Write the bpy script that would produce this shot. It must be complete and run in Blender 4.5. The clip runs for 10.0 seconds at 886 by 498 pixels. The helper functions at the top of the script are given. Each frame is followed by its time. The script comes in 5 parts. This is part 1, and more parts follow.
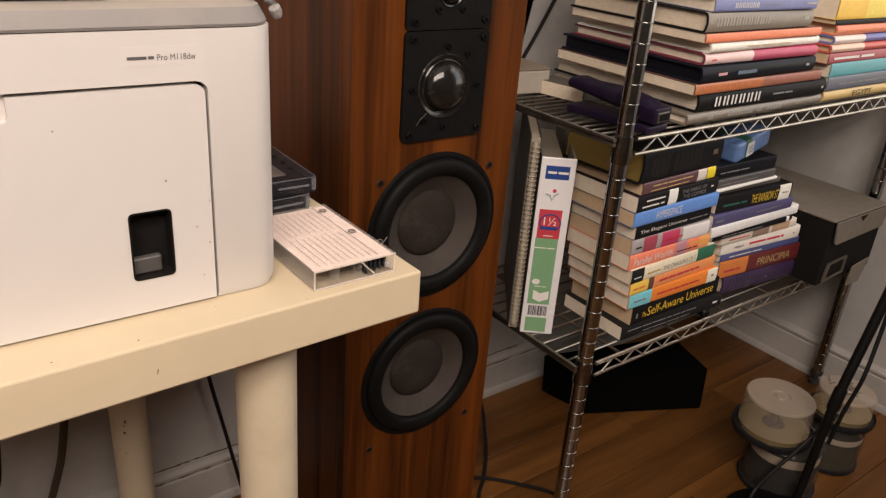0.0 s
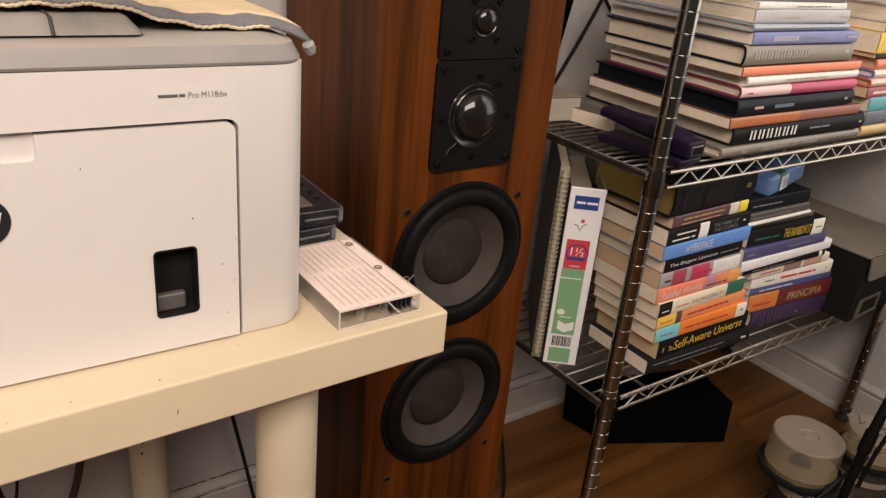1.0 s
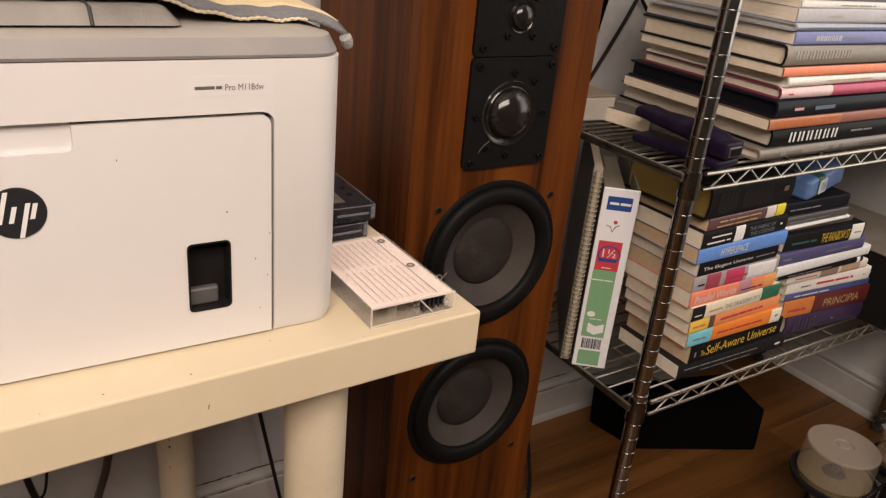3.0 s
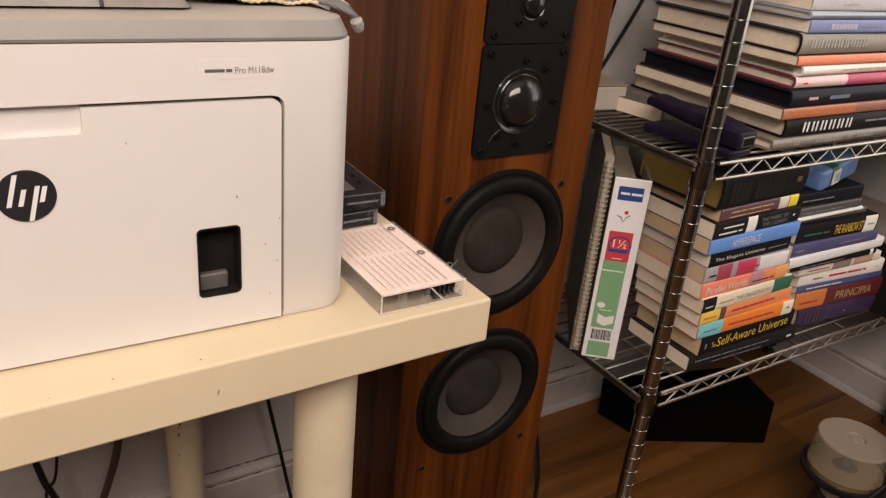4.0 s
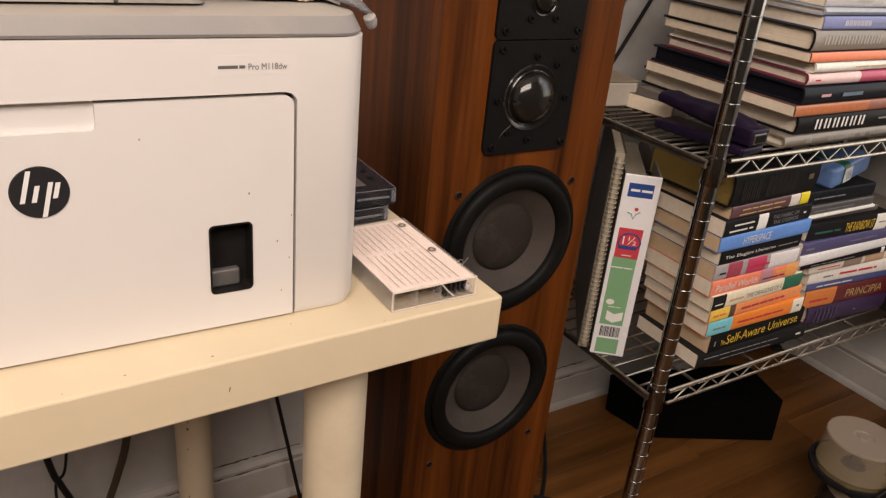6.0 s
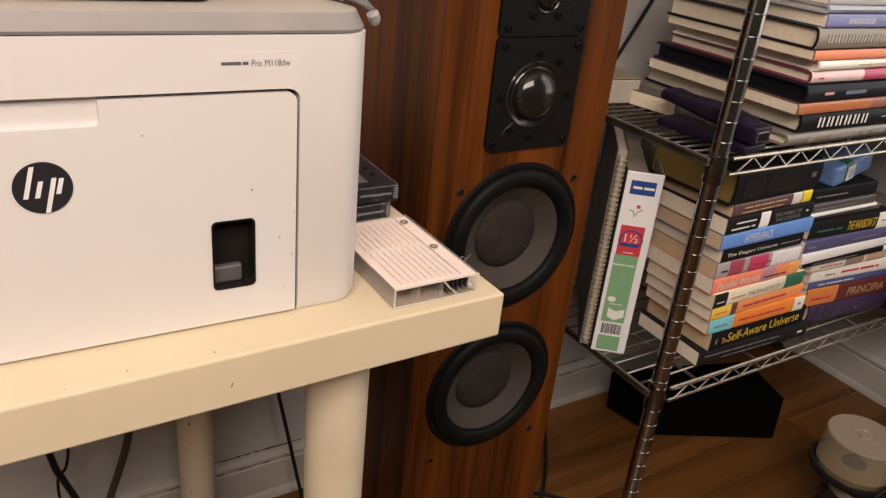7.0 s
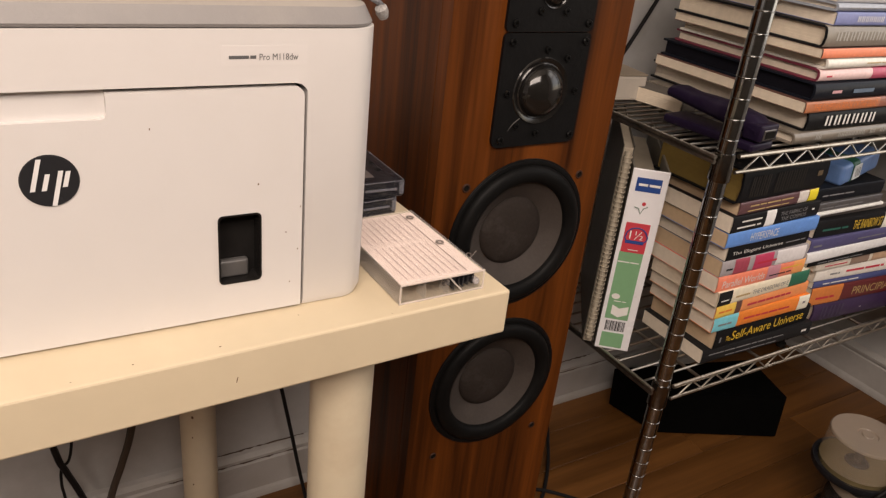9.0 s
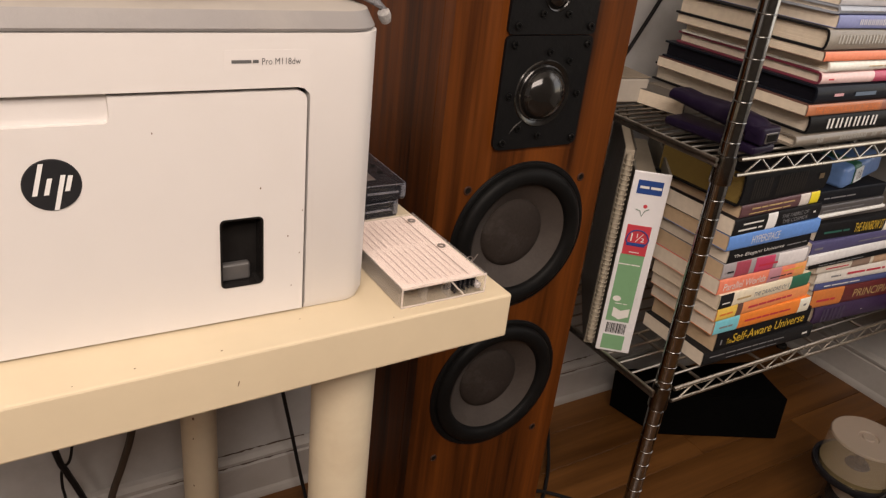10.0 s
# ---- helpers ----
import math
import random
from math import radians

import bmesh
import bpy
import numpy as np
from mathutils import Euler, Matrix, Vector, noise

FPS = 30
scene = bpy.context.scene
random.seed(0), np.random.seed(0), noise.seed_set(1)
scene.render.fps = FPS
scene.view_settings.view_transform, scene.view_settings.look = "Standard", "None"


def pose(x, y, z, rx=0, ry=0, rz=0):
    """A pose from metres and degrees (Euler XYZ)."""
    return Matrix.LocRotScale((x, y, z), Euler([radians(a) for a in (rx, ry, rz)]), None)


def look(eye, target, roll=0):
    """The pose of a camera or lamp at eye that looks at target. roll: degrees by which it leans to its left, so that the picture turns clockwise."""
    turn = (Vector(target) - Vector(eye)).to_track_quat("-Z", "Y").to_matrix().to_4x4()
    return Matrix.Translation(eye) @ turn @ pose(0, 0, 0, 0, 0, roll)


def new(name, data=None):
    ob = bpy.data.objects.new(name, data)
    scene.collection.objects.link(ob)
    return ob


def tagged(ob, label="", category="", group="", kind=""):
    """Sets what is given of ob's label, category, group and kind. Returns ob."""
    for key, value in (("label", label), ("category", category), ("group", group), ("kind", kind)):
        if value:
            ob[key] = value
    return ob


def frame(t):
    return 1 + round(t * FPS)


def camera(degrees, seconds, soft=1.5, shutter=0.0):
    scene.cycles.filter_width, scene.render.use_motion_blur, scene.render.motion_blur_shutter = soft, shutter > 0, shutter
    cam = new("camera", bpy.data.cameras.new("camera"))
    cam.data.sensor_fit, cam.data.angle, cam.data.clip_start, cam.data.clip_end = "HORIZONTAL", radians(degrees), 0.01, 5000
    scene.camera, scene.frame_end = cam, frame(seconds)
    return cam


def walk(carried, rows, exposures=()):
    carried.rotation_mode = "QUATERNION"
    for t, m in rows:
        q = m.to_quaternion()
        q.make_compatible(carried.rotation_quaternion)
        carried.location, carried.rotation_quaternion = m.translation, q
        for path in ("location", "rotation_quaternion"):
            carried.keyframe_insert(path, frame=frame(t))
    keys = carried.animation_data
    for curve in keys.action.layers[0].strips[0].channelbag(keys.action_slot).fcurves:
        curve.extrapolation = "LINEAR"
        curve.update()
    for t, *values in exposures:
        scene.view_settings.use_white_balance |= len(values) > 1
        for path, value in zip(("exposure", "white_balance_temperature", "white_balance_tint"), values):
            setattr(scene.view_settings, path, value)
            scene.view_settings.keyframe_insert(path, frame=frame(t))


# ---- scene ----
cam = camera(59.9, 10.0, soft=1.3)
PATH = [
    (0.0, pose(-0.7853, -0.6348, 0.9405, 65.272, -4.093, -36.297)),
    (0.2, pose(-0.7821, -0.6327, 0.9491, 65.364, -4.267, -35.854)),
    (0.5, pose(-0.7783, -0.6193, 0.9568, 65.544, -4.552, -35.250)),
    (1.0, pose(-0.7783, -0.6117, 0.9561, 65.876, -5.051, -34.176)),
    (1.5, pose(-0.7781, -0.6090, 0.9571, 66.112, -5.318, -33.399)),
    (2.0, pose(-0.7790, -0.6063, 0.9573, 66.087, -5.355, -32.861)),
    (2.3, pose(-0.7798, -0.6038, 0.9583, 65.983, -5.280, -32.661)),
    (2.5, pose(-0.7798, -0.6024, 0.9548, 65.889, -5.299, -32.493)),
    (2.7, pose(-0.7797, -0.6021, 0.9528, 65.834, -5.226, -32.329)),
    (3.8, pose(-0.7795, -0.5987, 0.9441, 65.170, -5.198, -31.530)),
    (4.0, pose(-0.7796, -0.5987, 0.9439, 65.118, -5.136, -31.441)),
    (4.5, pose(-0.7792, -0.5968, 0.9454, 64.864, -5.262, -31.272)),
    (5.0, pose(-0.7801, -0.5972, 0.9485, 64.831, -5.097, -31.131)),
    (5.5, pose(-0.7806, -0.5933, 0.9463, 64.672, -5.247, -30.968)),
    (5.7, pose(-0.7817, -0.5941, 0.9455, 64.669, -5.232, -30.940)),
    (6.8, pose(-0.7820, -0.5935, 0.9447, 64.366, -5.397, -30.723)),
    (7.0, pose(-0.7824, -0.5939, 0.9458, 64.315, -5.424, -30.686)),
    (7.5, pose(-0.7829, -0.5913, 0.9483, 64.184, -5.534, -30.630)),
    (8.0, pose(-0.7838, -0.5898, 0.9477, 64.059, -5.625, -30.514)),
    (8.5, pose(-0.7840, -0.5905, 0.9460, 63.969, -5.737, -30.407)),
    (9.0, pose(-0.7839, -0.5907, 0.9453, 63.922, -5.787, -30.319)),
    (9.5, pose(-0.7844, -0.5898, 0.9484, 63.903, -5.828, -30.317)),
    (10.0, pose(-0.7842, -0.5885, 0.9482, 63.857, -5.922, -30.223)),
]
walk(cam, PATH)

# ---------------------------------------------------------------- light
world = bpy.data.worlds.new("sky")
scene.world = world
world.use_nodes = True
_sky = world.node_tree.nodes.new("ShaderNodeTexSky")
_sky.sky_type, _sky.sun_disc = "NISHITA", False
_sky.sun_elevation, _sky.sun_rotation = radians(38), radians(120)
_bg = world.node_tree.nodes["Background"]
world.node_tree.links.new(_sky.outputs[0], _bg.inputs[0])
_bg.inputs[1].default_value = 0.1
scene.view_settings.exposure = 0.0

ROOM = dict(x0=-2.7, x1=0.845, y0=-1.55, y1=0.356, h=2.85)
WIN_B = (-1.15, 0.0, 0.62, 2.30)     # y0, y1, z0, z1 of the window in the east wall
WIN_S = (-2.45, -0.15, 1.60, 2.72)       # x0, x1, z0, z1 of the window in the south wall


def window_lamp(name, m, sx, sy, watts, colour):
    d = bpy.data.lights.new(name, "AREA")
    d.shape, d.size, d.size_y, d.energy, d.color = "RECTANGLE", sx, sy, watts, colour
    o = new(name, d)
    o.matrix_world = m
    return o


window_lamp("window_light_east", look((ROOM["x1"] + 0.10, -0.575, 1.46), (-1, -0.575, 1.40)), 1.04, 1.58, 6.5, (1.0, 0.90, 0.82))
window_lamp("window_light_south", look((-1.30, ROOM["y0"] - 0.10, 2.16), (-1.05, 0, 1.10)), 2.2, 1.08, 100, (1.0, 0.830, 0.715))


# ---------------------------------------------------------------- materials
MATS = {}


def mat(name, colour, rough=0.5, vary=0.12, scale=30.0, bump=0.0, bump_scale=200.0, metal=0.0, stain=0.0, stain_colour=(0.1, 0.08, 0.06), stain_scale=6.0, coat=0.0, stretch=(1, 1, 1), island=0.0, rough_vary=0.1, spec=0.5):
    """A painted or plain surface with fine grain, broad unevenness and, where asked, stains."""
    if name in MATS:
        return MATS[name]
    m = bpy.data.materials.new(name)
    m.use_nodes = True
    nt = m.node_tree
    b = nt.nodes["Principled BSDF"]
    b.inputs["Metallic"].default_value = metal
    b.inputs["Coat Weight"].default_value = coat
    b.inputs["Specular IOR Level"].default_value = spec if max(colour) > 0.03 or coat else spec * 0.25
    co = nt.nodes.new("ShaderNodeTexCoord")
    mp = nt.nodes.new("ShaderNodeMapping")
    mp.inputs["Scale"].default_value = stretch
    nt.links.new(co.outputs["Object"], mp.inputs[0])
    fine, broad = nt.nodes.new("ShaderNodeTexNoise"), nt.nodes.new("ShaderNodeTexNoise")
    fine.inputs["Scale"].default_value, fine.inputs["Detail"].default_value = scale * 6, 4
    broad.inputs["Scale"].default_value, broad.inputs["Detail"].default_value = scale * 0.5, 5
    for n in (fine, broad):
        nt.links.new(mp.outputs[0], n.inputs["Vector"])
    mixn = nt.nodes.new("ShaderNodeMath")
    mixn.operation = "ADD"
    nt.links.new(fine.outputs[0], mixn.inputs[0])
    nt.links.new(broad.outputs[0], mixn.inputs[1])
    ramp = nt.nodes.new("ShaderNodeMapRange")
    ramp.inputs[1].default_value, ramp.inputs[2].default_value = 0.6, 1.4
    ramp.inputs[3].default_value, ramp.inputs[4].default_value = 1 - vary, 1 + vary
    nt.links.new(mixn.outputs[0], ramp.inputs[0])
    val = ramp.outputs[0]
    if island:
        oi = nt.nodes.new("ShaderNodeObjectInfo")
        r2 = nt.nodes.new("ShaderNodeMapRange")
        r2.inputs[3].default_value, r2.inputs[4].default_value = 1 - island, 1 + island
        nt.links.new(oi.outputs["Random"], r2.inputs[0])
        mu = nt.nodes.new("ShaderNodeMath")
        mu.operation = "MULTIPLY"
        nt.links.new(val, mu.inputs[0])
        nt.links.new(r2.outputs[0], mu.inputs[1])
        val = mu.outputs[0]
    mul = nt.nodes.new("ShaderNodeVectorMath")
    mul.operation = "SCALE"
    mul.inputs[0].default_value = colour
    nt.links.new(val, mul.inputs["Scale"])
    out = mul.outputs[0]
    if stain:
        sn = nt.nodes.new("ShaderNodeTexNoise")
        sn.inputs["Scale"].default_value, sn.inputs["Detail"].default_value, sn.inputs["Roughness"].default_value = stain_scale, 8, 0.65
        nt.links.new(co.outputs["Object"], sn.inputs["Vector"])
        sr = nt.nodes.new("ShaderNodeMapRange")
        sr.inputs[1].default_value, sr.inputs[2].default_value = 0.52, 0.72
        sr.inputs[3].default_value, sr.inputs[4].default_value = 0.0, stain
        nt.links.new(sn.outputs[0], sr.inputs[0])
        mx = nt.nodes.new("ShaderNodeMix")
        mx.data_type = "RGBA"
        nt.links.new(sr.outputs[0], mx.inputs["Factor"])
        nt.links.new(out, mx.inputs["A"])
        mx.inputs["B"].default_value = (*stain_colour, 1)
        out = mx.outputs["Result"]
    nt.links.new(out, b.inputs["Base Color"])
    rr = nt.nodes.new("ShaderNodeMapRange")
    rr.inputs[3].default_value, rr.inputs[4].default_value = max(0.02, rough - rough_vary), min(1, rough + rough_vary)
    nt.links.new(broad.outputs[0], rr.inputs[0])
    nt.links.new(rr.outputs[0], b.inputs["Roughness"])
    if bump:
        bn = nt.nodes.new("ShaderNodeTexNoise")
        bn.inputs["Scale"].default_value, bn.inputs["Detail"].default_value = bump_scale, 3
        nt.links.new(mp.outputs[0], bn.inputs["Vector"])
        bp = nt.nodes.new("ShaderNodeBump")
        bp.inputs["Strength"].default_value, bp.inputs["Distance"].default_value = bump, 0.002
        nt.links.new(bn.outputs[0], bp.inputs["Height"])
        nt.links.new(bp.outputs[0], b.inputs["Normal"])
    MATS[name] = m
    return m


def wood(name, dark, light, along, rough=0.4, scale=1.0, island=0.0, coat=0.0, contrast=(0.3, 0.72)):
    """Wood with long grain along one axis (0 x, 1 y, 2 z)."""
    if name in MATS:
        return MATS[name]
    m = bpy.data.materials.new(name)
    m.use_nodes = True
    nt = m.node_tree
    b = nt.nodes["Principled BSDF"]
    co = nt.nodes.new("ShaderNodeTexCoord")
    mp = nt.nodes.new("ShaderNodeMapping")
    s = [22.0 * scale] * 3
    s[along] = 0.9 * scale
    mp.inputs["Scale"].default_value = s
    nt.links.new(co.outputs["Object"], mp.inputs[0])
    if island:
        oi = nt.nodes.new("ShaderNodeObjectInfo")
        vm = nt.nodes.new("ShaderNodeVectorMath")
        vm.operation = "SCALE"
        vm.inputs[0].default_value = (13.0, 7.0, 5.0)
        nt.links.new(oi.outputs["Random"], vm.inputs["Scale"])
        nt.links.new(vm.outputs[0], mp.inputs["Location"])
    n1, n2, n3 = (nt.nodes.new("ShaderNodeTexNoise") for _ in range(3))
    n1.inputs["Scale"].default_value, n1.inputs["Detail"].default_value, n1.inputs["Distortion"].default_value = 1.3, 6, 0.6
    n2.inputs["Scale"].default_value, n2.inputs["Detail"].default_value = 9.0, 6
    n3.inputs["Scale"].default_value, n3.inputs["Detail"].default_value = 0.35, 2
    for n in (n1, n2, n3):
        nt.links.new(mp.outputs[0], n.inputs["Vector"])
    a = nt.nodes.new("ShaderNodeMath")
    a.operation, a.inputs[1].default_value = "MULTIPLY_ADD", 0.45
    nt.links.new(n2.outputs[0], a.inputs[0])
    nt.links.new(n1.outputs[0], a.inputs[2])
    a2 = nt.nodes.new("ShaderNodeMath")
    a2.operation, a2.inputs[1].default_value = "MULTIPLY_ADD", 0.5
    nt.links.new(n3.outputs[0], a2.inputs[0])
    nt.links.new(a.outputs[0], a2.inputs[2])
    r = nt.nodes.new("ShaderNodeMapRange")
    r.inputs[1].default_value, r.inputs[2].default_value = contrast[0] + 0.35, contrast[1] + 0.55
    nt.links.new(a2.outputs[0], r.inputs[0])
    mx = nt.nodes.new("ShaderNodeMix")
    mx.data_type = "RGBA"
    mx.inputs["A"].default_value, mx.inputs["B"].default_value = (*dark, 1), (*light, 1)
    nt.links.new(r.outputs[0], mx.inputs["Factor"])
    out = mx.outputs["Result"]
    if island:
        r2 = nt.nodes.new("ShaderNodeMapRange")
        r2.inputs[3].default_value, r2.inputs[4].default_value = 1 - island, 1 + island
        nt.links.new(oi.outputs["Random"], r2.inputs[0])
        sc = nt.nodes.new("ShaderNodeVectorMath")
        sc.operation = "SCALE"
        nt.links.new(out, sc.inputs[0])
        nt.links.new(r2.outputs[0], sc.inputs["Scale"])
        out = sc.outputs[0]
    nt.links.new(out, b.inputs["Base Color"])
    rr = nt.nodes.new("ShaderNodeMapRange")
    rr.inputs[3].default_value, rr.inputs[4].default_value = rough - 0.08, rough + 0.12
    nt.links.new(n2.outputs[0], rr.inputs[0])
    nt.links.new(rr.outputs[0], b.inputs["Roughness"])
    b.inputs["Coat Weight"].default_value = coat
    b.inputs["Specular IOR Level"].default_value = 0.32
    bp = nt.nodes.new("ShaderNodeBump")
    bp.inputs["Strength"].default_value, bp.inputs["Distance"].default_value = 0.12, 0.001
    nt.links.new(n2.outputs[0], bp.inputs["Height"])
    nt.links.new(bp.outputs[0], b.inputs["Normal"])
    MATS[name] = m
    return m


def pages_mat(name, colour, scale=900.0):
    """Paper edges: fine streaks lying flat."""
    if name in MATS:
        return MATS[name]
    m = mat(name, colour, 0.85, 0.10, 20, 0.0, stretch=(1, 1, 1))
    nt = m.node_tree
    b = nt.nodes["Principled BSDF"]
    co = nt.nodes.new("ShaderNodeTexCoord")
    mp = nt.nodes.new("ShaderNodeMapping")
    mp.inputs["Scale"].default_value = (6, 6, scale)
    nt.links.new(co.outputs["Object"], mp.inputs[0])
    n = nt.nodes.new("ShaderNodeTexNoise")
    n.inputs["Scale"].default_value = 1.0
    nt.links.new(mp.outputs[0], n.inputs["Vector"])
    bp = nt.nodes.new("ShaderNodeBump")
    bp.inputs["Strength"].default_value, bp.inputs["Distance"].default_value = 0.6, 0.001
    nt.links.new(n.outputs[0], bp.inputs["Height"])
    nt.links.new(bp.outputs[0], b.inputs["Normal"])
    return m


def clear_plastic(name, colour=(0.95, 0.95, 0.95), rough=0.08, alpha=0.25):
    """Thin clear plastic: partly see-through, with a real gloss."""
    if name in MATS:
        return MATS[name]
    m = bpy.data.materials.new(name)
    m.use_nodes = True
    b = m.node_tree.nodes["Principled BSDF"]
    b.inputs["Base Color"].default_value = (*colour, 1)
    b.inputs["Alpha"].default_value = alpha
    nt = m.node_tree
    n = nt.nodes.new("ShaderNodeTexNoise")
    n.inputs["Scale"].default_value, n.inputs["Detail"].default_value = 60, 6
    co = nt.nodes.new("ShaderNodeTexCoord")
    nt.links.new(co.outputs["Object"], n.inputs["Vector"])
    rr = nt.nodes.new("ShaderNodeMapRange")
    rr.inputs[3].default_value, rr.inputs[4].default_value = rough * 0.5, rough * 1.8
    nt.links.new(n.outputs[0], rr.inputs[0])
    nt.links.new(rr.outputs[0], b.inputs["Roughness"])
    MATS[name] = m
    return m


# ---------------------------------------------------------------- mesh helpers
def thing(name, at=(0, 0, 0), turn=0.0, label="", category="", group="", kind=""):
    o = new(name)
    o.matrix_world = pose(*at, 0, 0, turn)
    return tagged(o, label, category, group, kind)


def part(name, bm, material, parent=None, label="", smooth=False, at=None):
    me = bpy.data.meshes.new(name)
    bm.to_mesh(me)
    bm.free()
    if material:
        me.materials.append(material)
    if smooth:
        me.polygons.foreach_set("use_smooth", [True] * len(me.polygons))
        me.set_sharp_from_angle(angle=radians(35))
    o = new(name, me)
    if parent:
        o.parent = parent
    if at is not None:
        o.matrix_local = at
    return tagged(o, label)


def box(bm, lo, hi, bevel=0.0, seg=2):
    r = bmesh.ops.create_cube(bm, size=1.0)
    vs = r["verts"]
    for v in vs:
        v.co = Vector([lo[i] + (v.co[i] + 0.5) * (hi[i] - lo[i]) for i in range(3)])
    if bevel:
        es = list({e for v in vs for e in v.link_edges})
        bmesh.ops.bevel(bm, geom=es, offset=bevel, segments=seg, affect="EDGES", profile=0.5)
    return bm


def boxed(lo, hi, bevel=0.0, seg=2):
    return box(bmesh.new(), lo, hi, bevel, seg)


def lathe(bm, profile, n=32, m=None):
    """Turns (radius, height) pairs round z. A radius of 0 closes an end."""
    rings = []
    m = m or Matrix()
    for r, z in profile:
        if r == 0:
            rings.append([bm.verts.new(m @ Vector((0, 0, z)))])
        else:
            rings.append([bm.verts.new(m @ Vector((r * math.cos(2 * math.pi * i / n), r * math.sin(2 * math.pi * i / n), z))) for i in range(n)])
    for a, b in zip(rings, rings[1:]):
        for i in range(n):
            j = (i + 1) % n
            if len(a) == 1 and len(b) > 1:
                bm.faces.new((a[0], b[i], b[j]))
            elif len(b) == 1 and len(a) > 1:
                bm.faces.new((a[i], b[0], a[j]))
            elif len(a) > 1:
                bm.faces.new((a[i], b[i], b[j], a[j]))
    bmesh.ops.recalc_face_normals(bm, faces=bm.faces[:])
    return bm


def tube(bm, pts, r, n=8):
    """A round rod along a line of points, closed at the ends."""
    pts = [Vector(p) for p in pts]
    rings = []
    side = None
    for i, p in enumerate(pts):
        d = (pts[min(i + 1, len(pts) - 1)] - pts[max(i - 1, 0)]).normalized()
        if side is None:
            side = d.orthogonal().normalized()
        side = (side - d * side.dot(d)).normalized()
        up = d.cross(side)
        rr = r[i] if isinstance(r, (list, tuple)) else r
        rings.append([bm.verts.new(p + rr * (math.cos(2 * math.pi * k / n) * side + math.sin(2 * math.pi * k / n) * up)) for k in range(n)])
    for a, b in zip(rings, rings[1:]):
        for k in range(n):
            bm.faces.new((a[k], a[(k + 1) % n], b[(k + 1) % n], b[k]))
    bm.faces.new(rings[0][::-1])
    bm.faces.new(rings[-1])
    return bm


def glide(pts, steps=8):
    """A smooth line through the points."""
    pts = [Vector(p) for p in pts]
    out = []
    for i in range(len(pts) - 1):
        p0, p1, p2, p3 = pts[max(i - 1, 0)], pts[i], pts[i + 1], pts[min(i + 2, len(pts) - 1)]
        for k in range(steps):
            t = k / steps
            out.append(0.5 * (2 * p1 + (p2 - p0) * t + (2 * p0 - 5 * p1 + 4 * p2 - p3) * t * t + (3 * p1 - p0 - 3 * p2 + p3) * t ** 3))
    out.append(pts[-1])
    return out


def rounded(x0, y0, x1, y1, r, n=5):
    """The outline of a rectangle with round corners; r: one radius, or four from the lower left on, turning left."""
    rs = r if isinstance(r, (list, tuple)) else [r] * 4
    out = []
    for (cx, cy, a0), q in zip(((x0, y0, 180), (x1, y0, 270), (x1, y1, 0), (x0, y1, 90)), rs):
        if q <= 0:
            out.append((cx, cy))
            continue
        ox, oy = cx + (q if cx == x0 else -q), cy + (q if cy == y0 else -q)
        for k in range(n + 1):
            a = radians(a0 + 90 * k / n)
            out.append((ox + q * math.cos(a), oy + q * math.sin(a)))
    return out


def plate(bm, outline, holes, y_front, y_back, bevel=0.0):
    """A slab upright in the xz plane, between y_front and y_back, with holes through it."""
    edges = []
    for loop in (outline, *holes):
        vs = [bm.verts.new((x, y_front, z)) for x, z in loop]
        edges += [bm.edges.new((vs[i], vs[(i + 1) % len(vs)])) for i in range(len(vs))]
    r = bmesh.ops.triangle_fill(bm, use_beauty=True, use_dissolve=False, edges=edges)
    faces = [f for f in r["geom"] if isinstance(f, bmesh.types.BMFace)]
    ex = bmesh.ops.extrude_face_region(bm, geom=faces)
    for v in ex["geom"]:
        if isinstance(v, bmesh.types.BMVert):
            v.co.y = y_back
    bmesh.ops.recalc_face_normals(bm, faces=bm.faces[:])
    return bm


def lettering(text, x0, x1, z0, z1, y, material, parent, name="lettering", label="", slant=0.0, bold=0.0):
    """Raised letters facing -y, fitted into a box."""
    cu = bpy.data.curves.new(name, "FONT")
    cu.body, cu.size, cu.extrude, cu.resolution_u, cu.offset, cu.shear = text, 1.0, 0.0, 3, bold, slant
    tmp = bpy.data.objects.new(name, cu)
    me = bpy.data.meshes.new_from_object(tmp)
    bpy.data.objects.remove(tmp)
    bpy.data.curves.remove(cu)
    co = np.empty(len(me.vertices) * 3)
    me.vertices.foreach_get("co", co)
    co = co.reshape(-1, 3)
    lo, hi = co.min(0), co.max(0)
    p = np.empty_like(co)
    p[:, 0] = x0 + (co[:, 0] - lo[0]) / (hi[0] - lo[0]) * (x1 - x0)
    p[:, 2] = z0 + (co[:, 1] - lo[1]) / (hi[1] - lo[1]) * (z1 - z0)
    p[:, 1] = y
    me.vertices.foreach_set("co", p.ravel())
    me.materials.append(material)
    o = new(name, me)
    o.parent = parent
    return tagged(o, label)


